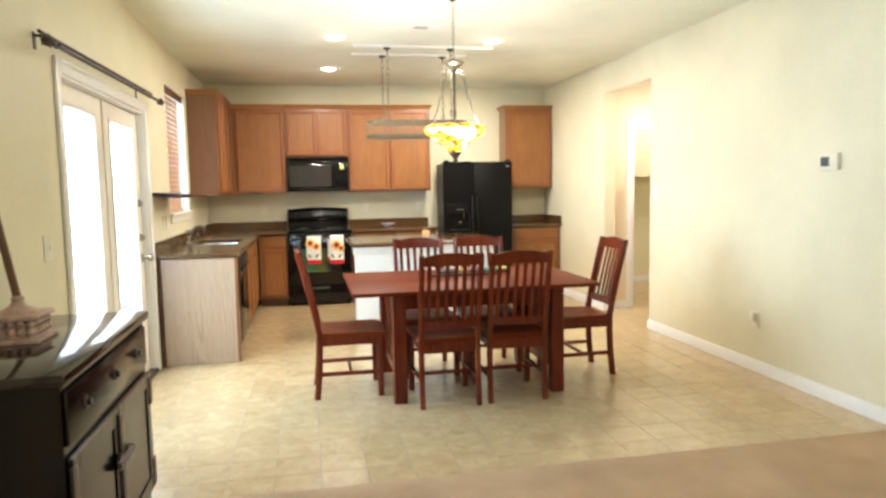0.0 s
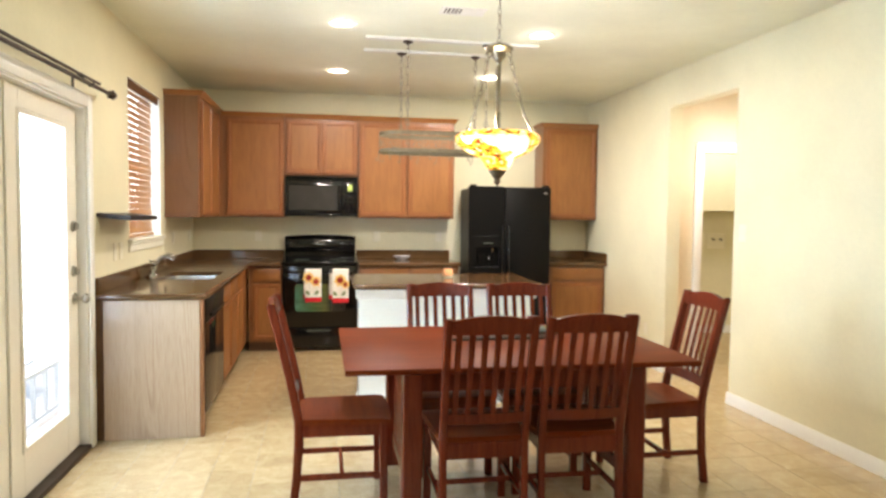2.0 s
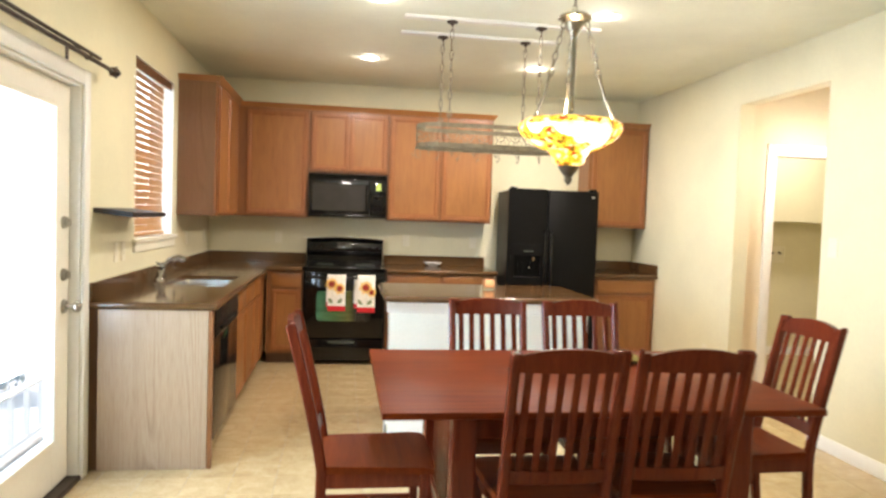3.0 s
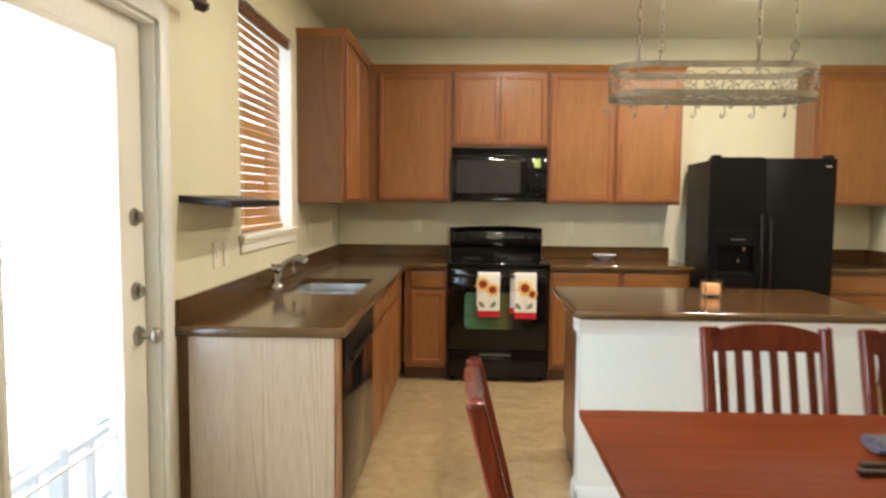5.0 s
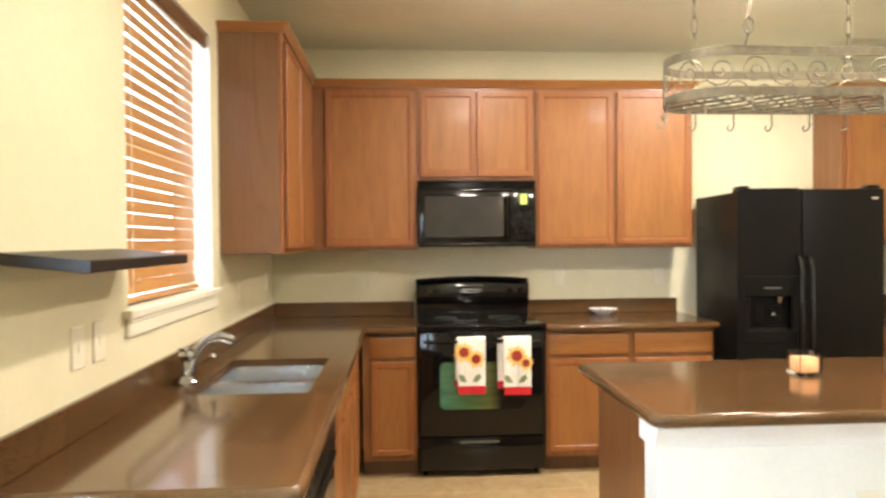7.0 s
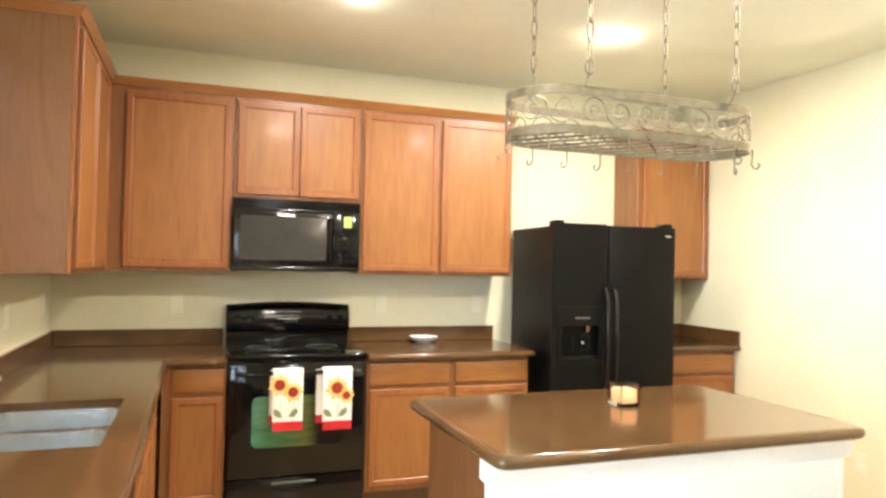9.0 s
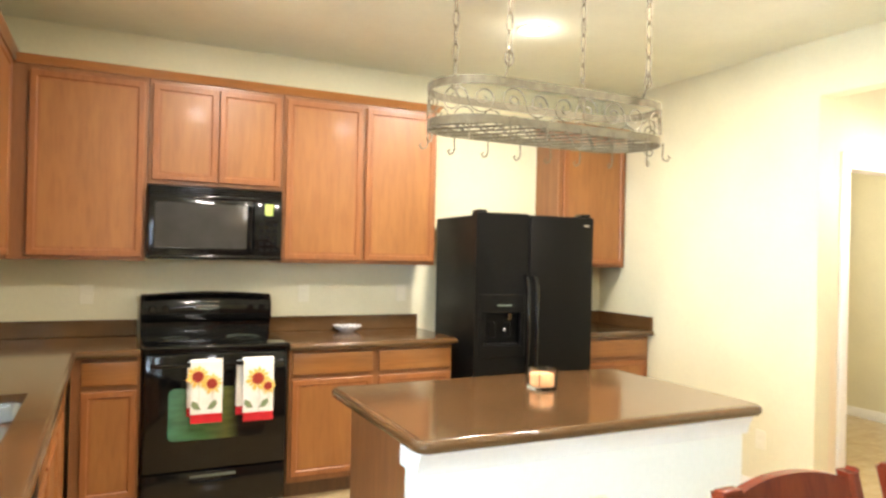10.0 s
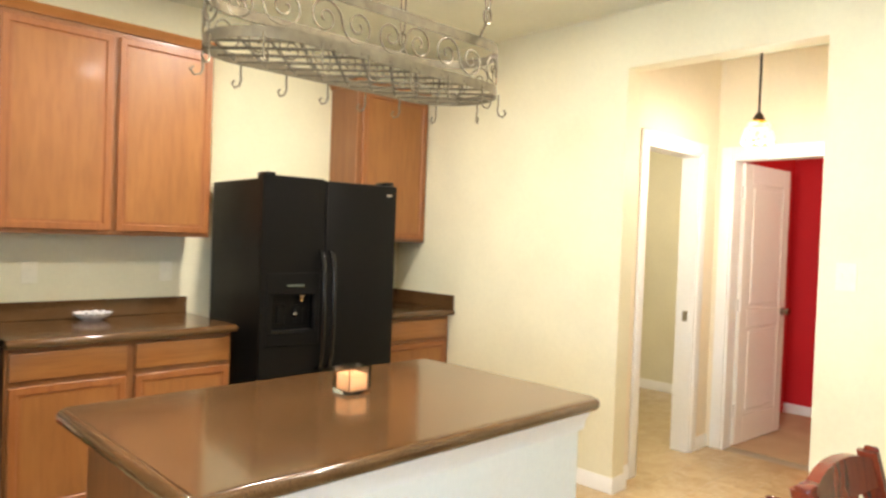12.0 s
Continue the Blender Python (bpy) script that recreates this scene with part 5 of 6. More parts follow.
ring = [(cx_ + r * math.cos(radians(s_ + 22.5 * k)), cy_ + r * math.sin(radians(s_ + 22.5 * k))) for cx_, cy_, s_ in ((0.636 + r, 5.912 + r, 180), (2.022 - r, 5.912 + r, 270), (2.022 - r, 6.752 - r, 0), (0.636 + r, 6.752 - r, 90)) for k in range(5)]
part("rounded_edge", tube(bmesh.new(), [(x, y, (C0 + C1) / 2) for x, y in ring], 0.0209, 14, closed=True), M["counter"], itop)


def wall_plate(name, at, axis, side, w, h, holes, label, cat):
    """A small cover plate on a wall face (axis 'x' or 'y'), with sockets or toggles as (across, up, w, h)."""
    bm = bmesh.new()

    def put(b, s0, s1, z0, z1, d0, d1, bev):
        x, y, z = at
        if axis == "x":
            box(b, (x + side * d0, y + s0, z + z0), (x + side * d1, y + s1, z + z1), bev)
        else:
            box(b, (x + s0, y + side * d0, z + z0), (x + s1, y + side * d1, z + z1), bev)
    put(bm, -w / 2, w / 2, -h / 2, h / 2, 0, 0.006, 0.002)
    t = thing(name, at, label, cat)
    part("plate", bm, M["plate"], t)
    for s, u, a, b in holes:
        bm2 = bmesh.new()
        put(bm2, s - a / 2, s + a / 2, u - b / 2, u + b / 2, 0.0055, 0.009, 0.0012)
        part("insert", bm2, M["plate"], t)
    return t


SOCKET = [(0, 0.02, 0.028, 0.026), (0, -0.02, 0.028, 0.026)]
wall_plate("outlet", (1.305, 5.955, 0.60), "y", -1, 0.072, 0.116, SOCKET, "white double outlet on the island front", "outlet")
for x in (-0.297, 0.995, 1.70):
    wall_plate("outlet", (x, NORTH, 1.165), "y", -1, 0.072, 0.116, SOCKET, "white double outlet above the backsplash", "outlet")
for y in (7.67, 8.44):
    wall_plate("outlet", (WEST, y, 1.175), "x", 1, 0.072, 0.116, SOCKET, "white outlet on the window wall above the counter", "outlet")
for y in (5.85, 5.98):
    wall_plate("light_switch", (WEST, y, 1.15), "x", 1, 0.072, 0.116, [(0, 0, 0.012, 0.028)], "white toggle switch under the wall shelf", "switch")
wall_plate("light_switch", (WEST, 3.14, 1.165), "x", 1, 0.10, 0.125, [(-0.022, 0, 0.012, 0.028), (0.022, 0, 0.012, 0.028)], "white double switch plate beside the glazed door", "switch")
wall_plate("light_switch", (EAST, 5.585, 1.315), "x", -1, 0.085, 0.125, [(-0.02, 0, 0.014, 0.03), (0.02, 0, 0.014, 0.03)], "white double switch plate beside the hall opening", "switch")
wall_plate("outlet", (EAST, 7.08, 0.345), "x", -1, 0.072, 0.116, SOCKET, "white outlet low on the wall by the island", "outlet")
plug = wall_plate("outlet", (EAST, 4.09, 0.39), "x", -1, 0.075, 0.12, SOCKET, "white outlet with a plug-in adapter", "outlet")
part("adapter", boxes(((EAST - 0.042, 4.065, 0.385), (EAST - 0.007, 4.118, 0.445)), bevel=0.010, seg=2), M["plate"], plug, "white plug-in adapter")
th = thing("thermostat", (EAST, 3.41, 1.47), "white wall thermostat with a grey display", "thermostat")
part("case", boxes(((EAST - 0.028, 3.305, 1.475), (EAST, 3.465, 1.58)), bevel=0.006, seg=2), M["plate"], th)
part("display", boxes(((EAST - 0.0295, 3.375, 1.50), (EAST - 0.0275, 3.448, 1.56)), bevel=0.0005), M["grey_lcd"], th)

shelf = solid("wall_shelf", prism(bmesh.new(), [(WEST, 1.386), (WEST, 1.413), (-0.779, 1.394), (-0.776, 1.391), (-0.776, 1.369), (-0.779, 1.366)], "y", 5.475, 6.15), M["shelf"], "dark brown floating wall shelf, empty, drooping slightly forward", "shelf")

# candle and dish
cand = thing("candle_holder", (1.40, 6.435, C1), "square clear glass holder with an orange candle", "candle holder")
bm = bmesh.new()
cx, cy, h = 1.40, 6.435, 0.043
outer = [(cx - h, cy - h), (cx + h, cy - h), (cx + h, cy + h), (cx - h, cy + h)]
inner = [(cx + (x - cx) * 0.87, cy + (y - cy) * 0.87) for x, y in outer]
rings = [[bm.verts.new((x, y, z)) for x, y in ps] for ps, z in ((outer, C1 + 0.0005), (outer, C1 + 0.088), (inner, C1 + 0.088), (inner, C1 + 0.012))]
for a_, b_ in zip(rings, rings[1:]):
    for i in range(4):
        bm.faces.new((a_[i], a_[(i + 1) % 4], b_[(i + 1) % 4], b_[i]))
bm.faces.new(rings[0]), bm.faces.new(rings[-1])
g = part("glass_cube", bm, M["glass"], cand, smooth=False)
g.visible_shadow = False
part("candle", boxes(((cx - 0.034, cy - 0.034, C1 + 0.0125), (cx + 0.034, cy + 0.034, C1 + 0.066)), bevel=0.004, seg=2), M["wax"], cand, "orange wax candle")
part("wick", cyl(bmesh.new(), (cx, cy, C1 + 0.065), (cx + 0.002, cy, C1 + 0.076), 0.0012, seg=6), M["bronze"], cand)

dish = thing("crystal_dish", (1.27, 8.56, C1), "small shallow cut-crystal dish on the countertop", "dish")
bm = lathe(bmesh.new(), (1.27, 8.56, C1), [(0.045, 0.0), (0.050, 0.005), (0.075, 0.018), (0.094, 0.034), (0.096, 0.037), (0.090, 0.036), (0.066, 0.020), (0.02, 0.010)], 28)
for i, v in enumerate(bm.verts):
    if i % 2 and v.co.z > C1 + 0.02:
        v.co.z += 0.006
part("bowl", bm, M["crystal"], dish, smooth=False)
part("contents", boxes(((1.235, 8.535, C1 + 0.02), (1.27, 8.57, C1 + 0.046)), ((1.275, 8.55, C1 + 0.02), (1.30, 8.58, C1 + 0.044)), ((1.26, 8.52, C1 + 0.02), (1.285, 8.545, C1 + 0.048)), bevel=0.004), M["crystal"], dish)


# ---- dining table ----
T = dict(x0=0.487, x1=2.145, y0=3.865, y1=4.965, z=0.761)
tab = thing("dining_table", (1.32, 4.415, 0), "reddish cherry wood dining table with slatted ends", "table")
bm = bmesh.new()
box(bm, (T["x0"], T["y0"], T["z"] - 0.026), (T["x1"], T["y1"], T["z"]), 0.006, 2)
part("tabletop", bm, M["cherry_top"], tab, "glossy cherry tabletop")
lx0, lx1, ly0, ly1 = 0.795, 1.880, 4.02, 4.81
for x in (lx0, lx1):
    for y in (ly0, ly1):
        part("leg", square_post(bmesh.new(), [(x, y, 0), (x, y, 0.10), (x, y, 0.735)], 0.088, 0.088, 0.006), M["cherry"], tab)
part("apron", boxes(((lx0 + 0.044, ly0 - 0.012, 0.62), (lx1 - 0.044, ly0 + 0.012, 0.735)), bevel=0.002), M["cherry"], tab)
part("apron", boxes(((lx0 + 0.044, ly1 - 0.012, 0.62), (lx1 - 0.044, ly1 + 0.012, 0.735)), bevel=0.002), M["cherry"], tab)
for x in (lx0, lx1):
    part("apron", boxes(((x - 0.012, ly0 + 0.044, 0.62), (x + 0.012, ly1 - 0.044, 0.735)), bevel=0.002), M["cherry"], tab)
    part("stretcher", boxes(((x - 0.014, ly0 + 0.044, 0.14), (x + 0.014, ly1 - 0.044, 0.20)), bevel=0.003), M["cherry"], tab)
    for k in range(9):
        y = ly0 + 0.105 + k * 0.0725
        part("slat", boxes(((x - 0.008, y - 0.018, 0.195), (x + 0.008, y + 0.018, 0.625)), bevel=0.002), M["cherry"], tab)


# ---- dining chairs ----
def chair():
    """A slat-back chair that faces +y, standing on its own origin."""
    c = thing("dining_chair", (0, 0, 0), "reddish cherry wood dining chair with a slatted back", "chair", "chairs round the dining table")
    hw = 0.186

    def lean(z):
        return -0.205 - (0.0 if z < 0.44 else 0.125 * ((z - 0.44) / 0.55) ** 1.15)
    for s in (-1, 1):
        path = [(s * hw, -0.232, 0), (s * hw, -0.214, 0.16), (s * hw, -0.205, 0.34), (s * hw, -0.205, 0.44)] + [(s * (hw + 0.004 * k / 8), lean(0.44 + 0.555 * k / 8), 0.44 + 0.555 * k / 8) for k in range(1, 9)]
        part("back_post", square_post(bmesh.new(), path, 0.033, 0.040, 0.006), M["cherry"], c)
        part("leg", square_post(bmesh.new(), [(s * 0.192, 0.200, 0), (s * 0.190, 0.196, 0.42)], 0.038, 0.038, 0.005), M["cherry"], c)
        part("stretcher", boxes(((s * 0.188 - 0.010, -0.20, 0.155), (s * 0.188 + 0.010, 0.185, 0.182)), bevel=0.003), M["cherry"], c)
        part("seat_rail", boxes(((s * 0.188 - 0.011, -0.19, 0.365), (s * 0.188 + 0.011, 0.185, 0.425)), bevel=0.002), M["cherry"], c)
    part("stretcher", boxes(((-0.178, -0.01, 0.157), (0.178, 0.010, 0.180)), bevel=0.003), M["cherry"], c)
    part("seat_rail", boxes(((-0.172, 0.186, 0.365), (0.172, 0.206, 0.425)), bevel=0.002), M["cherry"], c)
    part("seat_rail", boxes(((-0.170, -0.214, 0.352), (0.170, -0.194, 0.425)), bevel=0.002), M["cherry"], c)
    bm = bmesh.new()
    n = 10
    rows = []
    for j in range(n + 1):
        v = j / n
        y = -0.205 + 0.435 * v
        half = 0.196 + 0.026 * v
        row = []
        for i in range(n + 1):
            u = 2 * i / n - 1
            sag = 0.011 * (1 - u * u) * math.sin(math.pi * min(1, 0.12 + v * 0.95)) + 0.006 * max(0, (v - 0.9) * 10)
            row.append(bm.verts.new((u * half, y + (0.012 * (1 - u * u) if j == n else 0), 0.452 - sag)))
        rows.append(row)
    for p, q in zip(rows, rows[1:]):
        for i in range(n):
            bm.faces.new((p[i], p[i + 1], q[i + 1], q[i]))
    ext = bmesh.ops.extrude_face_region(bm, geom=list(bm.faces))
    for v in [g for g in ext["geom"] if isinstance(g, bmesh.types.BMVert)]:
        v.co.z = 0.424
    part("seat", bm, M["cherry_top"], c, "scooped cherry seat")

    def cross(z0, z1, thick, arch):
        bm = bmesh.new()
        sections = []
        for k in range(13):
            u = 2 * k / 12 - 1
            x = u * 0.178
            bow = -0.016 * (1 - u * u)
            top = z1 + arch * (1 - abs(u) ** 2.2)
            y0_, y1_ = lean(z0) + bow, lean(z1) + bow
            sections.append([(x, y0_ - thick / 2, z0), (x, y0_ + thick / 2, z0), (x, y1_ + thick / 2, top), (x, y1_ - thick / 2, top)])
        return loft(bm, sections)
    crest = cross(0.926, 0.982, 0.024, 0.028)
    for s in (-1, 1):
        box(crest, (s * 0.178 - 0.028 if s > 0 else s * 0.178 + 0.004 - 0.024, lean(0.985) - 0.014, 0.970), (s * 0.205, lean(0.985) + 0.016, 1.004), 0.006, 2)
    part("crest_rail", crest, M["cherry"], c)
    part("lower_back_rail", cross(0.515, 0.565, 0.022, 0.0), M["cherry"], c)
    for k in range(6):
        u = -0.815 + 1.63 * k / 5
        x, bow = u * 0.172, -0.016 * (1 - u * u)
        path = [(x, lean(z) + bow, z) for z in (0.555, 0.68, 0.81, 0.935)]
        part("back_slat", square_post(bmesh.new(), path, 0.026, 0.010, 0.002), M["cherry"], c)
    return c


first = chair()
SEATS = [(1.10, 4.075, 0.0), (1.56, 4.085, -1.0), (0.487, 4.405, -90.0), (2.192, 4.470, 91.5), (1.103, 4.765, 180.0), (1.592, 4.745, 178.5)]
for k, (x, y, a) in enumerate(SEATS):
    m = pose(x, y, 0, 0, 0, a)
    if k == 0:
        first.matrix_basis = m
    else:
        copy_thing(first, m)

# folded mats on the table
for k in range(5):
    x = 1.19 + 0.112 * k
    bm = bmesh.new()
    ring_ = [(4.645 + 0.052 * math.cos(2 * math.pi * i / 12), 0.7825 + 0.0205 * math.sin(2 * math.pi * i / 12)) for i in range(12)]
    loft(bm, [[(x + dx, 4.645 + (y - 4.645) * f_ + 0.004 * k, 0.7825 + (z_ - 0.7825) * f_) for y, z_ in ring_] for dx, f_ in ((0, 0.9), (0.006, 1.0), (0.055, 0.93), (0.100, 1.0), (0.106, 0.9))])
    solid("rolled_napkin", bm, M["mats"][k], "rolled patterned napkin in a row on the dining table", "napkin", group="rolled napkins")
for k in range(2):
    y = 4.475 + 0.045 * k
    solid("wooden_strip", boxes(((1.07 + 0.03 * k, y, 0.7615), (1.62, y + 0.022, 0.775)), bevel=0.003), M["bronze"], "thin dark strip in front of the napkins", "strip", group="dark strips on the table")

# ---- chandelier ----
ch = thing("chandelier", (1.27, 4.37, CEIL), "leaded glass bowl chandelier with an antique nickel frame, lit", "chandelier")
C = (1.27, 4.37, 0)
part("canopy", lathe(bmesh.new(), (C[0], C[1], CEIL), [(0.065, 0.0), (0.062, -0.012), (0.03, -0.03), (0.012, -0.045)], 24), M["nickel"], ch)


def chain(bm, p, q, link=0.036, w=0.0085, r=0.0024, twist=0.0):
    """Oval links, each turned across the last."""
    p, q = Vector(p), Vector(q)
    d = (q - p)
    n = max(2, round(d.length / link))
    u, v = frame_of(d)
    step = d / n
    for k in range(n):
        a = u if k % 2 else v
        c = p + step * (k + 0.5)
        half = step.length * 0.60
        pts = [c + a * (w * math.sin(t)) + d.normalized() * (half * math.cos(t)) for t in [2 * math.pi * i / 10 for i in range(10)]]
        tube(bm, pts, r, 5, closed=True)
    return bm


part("chain", chain(bmesh.new(), (C[0], C[1], CEIL - 0.04), (C[0], C[1], 2.29)), M["nickel"], ch)
part("hub", lathe(bmesh.new(), (C[0], C[1], 0), [(0.008, 2.305), (0.016, 2.296), (0.050, 2.290), (0.070, 2.276), (0.071, 2.268), (0.062, 2.262), (0.042, 2.252), (0.032, 2.228), (0.014, 2.205), (0.010, 2.185)], 28), M["nickel"], ch)
part("stem", cyl(bmesh.new(), (C[0], C[1], 2.19), (C[0], C[1], 1.70), 0.011), M["nickel"], ch)
for k in range(3):
    a = radians(200 + 120 * k)
    e = (math.cos(a), math.sin(a))
    bm = bmesh.new()
    chain(bm, (C[0] + 0.052 * e[0], C[1] + 0.052 * e[1], 2.255), (C[0] + 0.115 * e[0], C[1] + 0.115 * e[1], 2.02), 0.034, 0.010, 0.003)
    tube(bm, [(C[0] + 0.115 * e[0], C[1] + 0.115 * e[1], 2.03), (C[0] + 0.140 * e[0], C[1] + 0.140 * e[1], 1.94), (C[0] + 0.185 * e[0], C[1] + 0.185 * e[1], 1.845)], 0.0055, 8)
    part("arm", bm, M["nickel"], ch)
    bm = bmesh.new()
    cyl(bm, (C[0] + 0.05 * e[0], C[1] + 0.05 * e[1], 1.79), (C[0] + 0.075 * e[0], C[1] + 0.075 * e[1], 1.81), 0.016)
    part("socket", bm, M["plate"], ch)
prof = [(0.196, 1.842), (0.213, 1.832), (0.216, 1.815), (0.205, 1.790), (0.180, 1.765), (0.135, 1.738), (0.088, 1.720), (0.072, 1.700), (0.062, 1.672), (0.035, 1.655)]
part("bowl_shade", lathe(bmesh.new(), (C[0], C[1], 0), prof + [(r - 0.006, z + 0.004) for r, z in prof[::-1][1:]], 48, cap=False), M["art"], ch, "amber and white leaded glass bowl")
part("finial", lathe(bmesh.new(), (C[0], C[1], 0), [(0.040, 1.668), (0.044, 1.656), (0.038, 1.645), (0.026, 1.628), (0.014, 1.615), (0.017, 1.600), (0.010, 1.588), (0.003, 1.580)], 20), M["pewter"], ch, "antique metal finial")

# ---- pot rack ----
RX, RY, RL, RR, RZ0, RZ1 = 1.32, 6.305, 0.325, 0.172, 1.896, 2.058
pr = thing("pot_rack", (RX, RY, RZ0), "oval pewter-coloured hanging pot rack with scrollwork and hooks", "pot rack")


def oval(k, z, n=12):
    """Points round the rack's outline, set in by k."""
    r = RR - k
    out = []
    for cx, s in ((RX + RL, -90), (RX - RL, 90)):
        out += [(cx + r * math.cos(radians(s + 180 * i / n)), RY + r * math.sin(radians(s + 180 * i / n)), z) for i in range(n + 1)]
    return out


def band(z0, z1):
    bm = bmesh.new()
    n = len(oval(0, 0))
    rings = [oval(0.0, z0), oval(0.0, z1), oval(0.004, z1), oval(0.004, z0)]
    rings = [[bm.verts.new(p) for p in r] for r in rings]
    for a, b in zip(rings, rings[1:] + rings[:1]):
        for i in range(n):
            bm.faces.new((a[i], a[(i + 1) % n], b[(i + 1) % n], b[i]))
    return bm


part("top_band", band(RZ1 - 0.030, RZ1), M["pewter"], pr)
part("bottom_band", band(RZ0, RZ0 + 0.030), M["pewter"], pr)
PER = 4 * RL + 2 * math.pi * RR


def on_oval(s, z, out=0.0):
    """The place at arc length s round the rack."""
    s %= PER
    r = RR + out
    if s < 2 * RL:
        return (RX - RL + s, RY - r, z)
    s -= 2 * RL
    if s < math.pi * RR:
        a = -math.pi / 2 + s / RR
        return (RX + RL + r * math.cos(a), RY + r * math.sin(a), z)
    s -= math.pi * RR
    if s < 2 * RL:
        return (RX + RL - s, RY + r, z)
    s -= 2 * RL
    a = math.pi / 2 + s / RR
    return (RX - RL + r * math.cos(a), RY + r * math.sin(a), z)


NS = 11
for k in range(NS):
    # an S-shaped wire with a spiral at either end
    s0, zc, curl = PER * (k + 0.5) / NS, (RZ0 + RZ1) / 2, []
    for i in range(27):
        t = i / 26
        a, r = -3.4 * math.pi * (1 - t), 0.006 + 0.046 * t
        curl.append((-0.052 + r * math.cos(a), r * math.sin(a)))
    curl += [(-p, -q) for p, q in curl[::-1][1:]]
    flip = 1 if k % 2 else -1
    bm = tube(bmesh.new(), [on_oval(s0 + p, zc + flip * q, -0.002) for p, q in curl], 0.0027, 6)
    part("scroll", bm, M["pewter"], pr)
for k in range(-6, 7):
    x = RX + 0.098 * k
    for s in (-1, 1):
        pts = []
        for j in range(25):
            y = -RR + 2 * RR * j / 24
            px = x + s * y * 0.9
            dx = max(0, abs(px - RX) - RL)
            if dx * dx + y * y <= RR * RR:
                pts.append((px, RY + y, RZ0 + 0.008 + 0.003 * s))
        if len(pts) > 2:
            part("lattice_wire", tube(bmesh.new(), [pts[0], pts[-1]], 0.0045, 6), M["pewter"], pr)
for x, y in ((1.018, 6.11), (1.014, 6.508), (1.622, 6.105), (1.622, 6.505)):
    bm = lathe(bmesh.new(), (x, y, CEIL - 0.02), [(0.038, 0.0), (0.036, -0.010), (0.014, -0.018), (0.006, -0.03)], 20)
    part("ceiling_plate", bm, M["bronze"], pr)
    bm = tube(bmesh.new(), [(x, y, CEIL - 0.045), (x + 0.006, y, CEIL - 0.065), (x, y, CEIL - 0.08)], 0.004, 6)
    chain(bm, (x, y, CEIL - 0.075), (x, y, 2.14), 0.062, 0.011, 0.0030)
    hook = []
    for i in range(14):
        a = 2.2 * math.pi * i / 13
        hook.append((x + 0.016 * math.cos(a), y, 2.115 + 0.026 * math.sin(a)))
    tube(bm, hook, 0.0034, 6)
    tube(bm, [(x, y, 2.14), (x, y, 2.10), (x, RY + (RR - 0.002) * (1 if y > RY else -1), RZ1 - 0.004)], 0.0034, 6)
    part("chain", bm, M["pewter"], pr)
for k in range(16):
    s = PER * (k + 0.3) / 16
    bm = bmesh.new()
    pts = [on_oval(s, RZ0 + 0.012, 0.006), on_oval(s, RZ0 - 0.02, 0.007), on_oval(s, RZ0 - 0.040, 0.004), on_oval(s + 0.004, RZ0 - 0.056, 0.010), on_oval(s + 0.010, RZ0 - 0.060, 0.024), on_oval(s + 0.012, RZ0 - 0.046, 0.034), on_oval(s + 0.008, RZ0 - 0.038, 0.026)]
    tube(bm, pts, 0.003, 6)
    part("hook", bm, M["pewter"], pr)

# ---- hall pendant ----
pd = thing("pendant_light", (4.12, 6.25, CEIL), "small hall pendant with a leaded glass shade, lit", "pendant light")
part("canopy", lathe(bmesh.new(), (4.12, 6.25, CEIL), [(0.06, 0.0), (0.056, -0.014), (0.015, -0.026)], 20), M["bronze"], pd)
part("stem", cyl(bmesh.new(), (4.12, 6.25, CEIL - 0.02), (4.12, 6.25, 2.19), 0.007), M["bronze"], pd)
part("socket_cap", lathe(bmesh.new(), (4.12, 6.25, 0), [(0.010, 2.21), (0.022, 2.195), (0.034, 2.168), (0.036, 2.155)], 20), M["bronze"], pd)
prof = [(0.034, 2.165), (0.058, 2.148), (0.078, 2.112), (0.090, 2.068), (0.094, 2.035), (0.088, 2.027)]
part("shade", lathe(bmesh.new(), (4.12, 6.25, 0), prof + [(r - 0.005, z) for r, z in prof[::-1]], 32, cap=False), M["art_small"], pd, "white and amber leaded glass shade")
part("bulb", lathe(bmesh.new(), (4.12, 6.25, 0), [(0.012, 2.15), (0.028, 2.10), (0.032, 2.07), (0.022, 2.04), (0.004, 2.03)], 16), M["lens"], pd)

# ---- laundry ----
lsh = thing("laundry_cabinet", (5.1, 8.50, 1.50), "cream painted cabinet on the laundry wall", "cabinet")
part("body", boxes(((3.70, 8.33, 1.50), (6.15, NORTH, 2.25)), bevel=0.004), M["wall"], lsh)
wb = thing("washer_outlet_box", (5.17, NORTH, 1.05), "recessed white washer valve box in the wall", "valve box")
part("frame", boxes(((5.05, NORTH - 0.012, 1.04), (5.29, NORTH, 1.06)), ((5.05, NORTH - 0.012, 1.21), (5.29, NORTH, 1.23)), ((5.05, NORTH - 0.012, 1.06), (5.07, NORTH, 1.21)), ((5.27, NORTH - 0.012, 1.06), (5.29, NORTH, 1.21)), bevel=0.003), M["plate"], wb)
part("recess", boxes(((5.07, NORTH - 0.004, 1.06), (5.27, NORTH, 1.21))), M["plate"], wb)
for x in (5.12, 5.22):
    part("valve", cyl(bmesh.new(), (x, NORTH - 0.004, 1.16), (x, NORTH - 0.04, 1.15), 0.014), M["nickel"], wb)

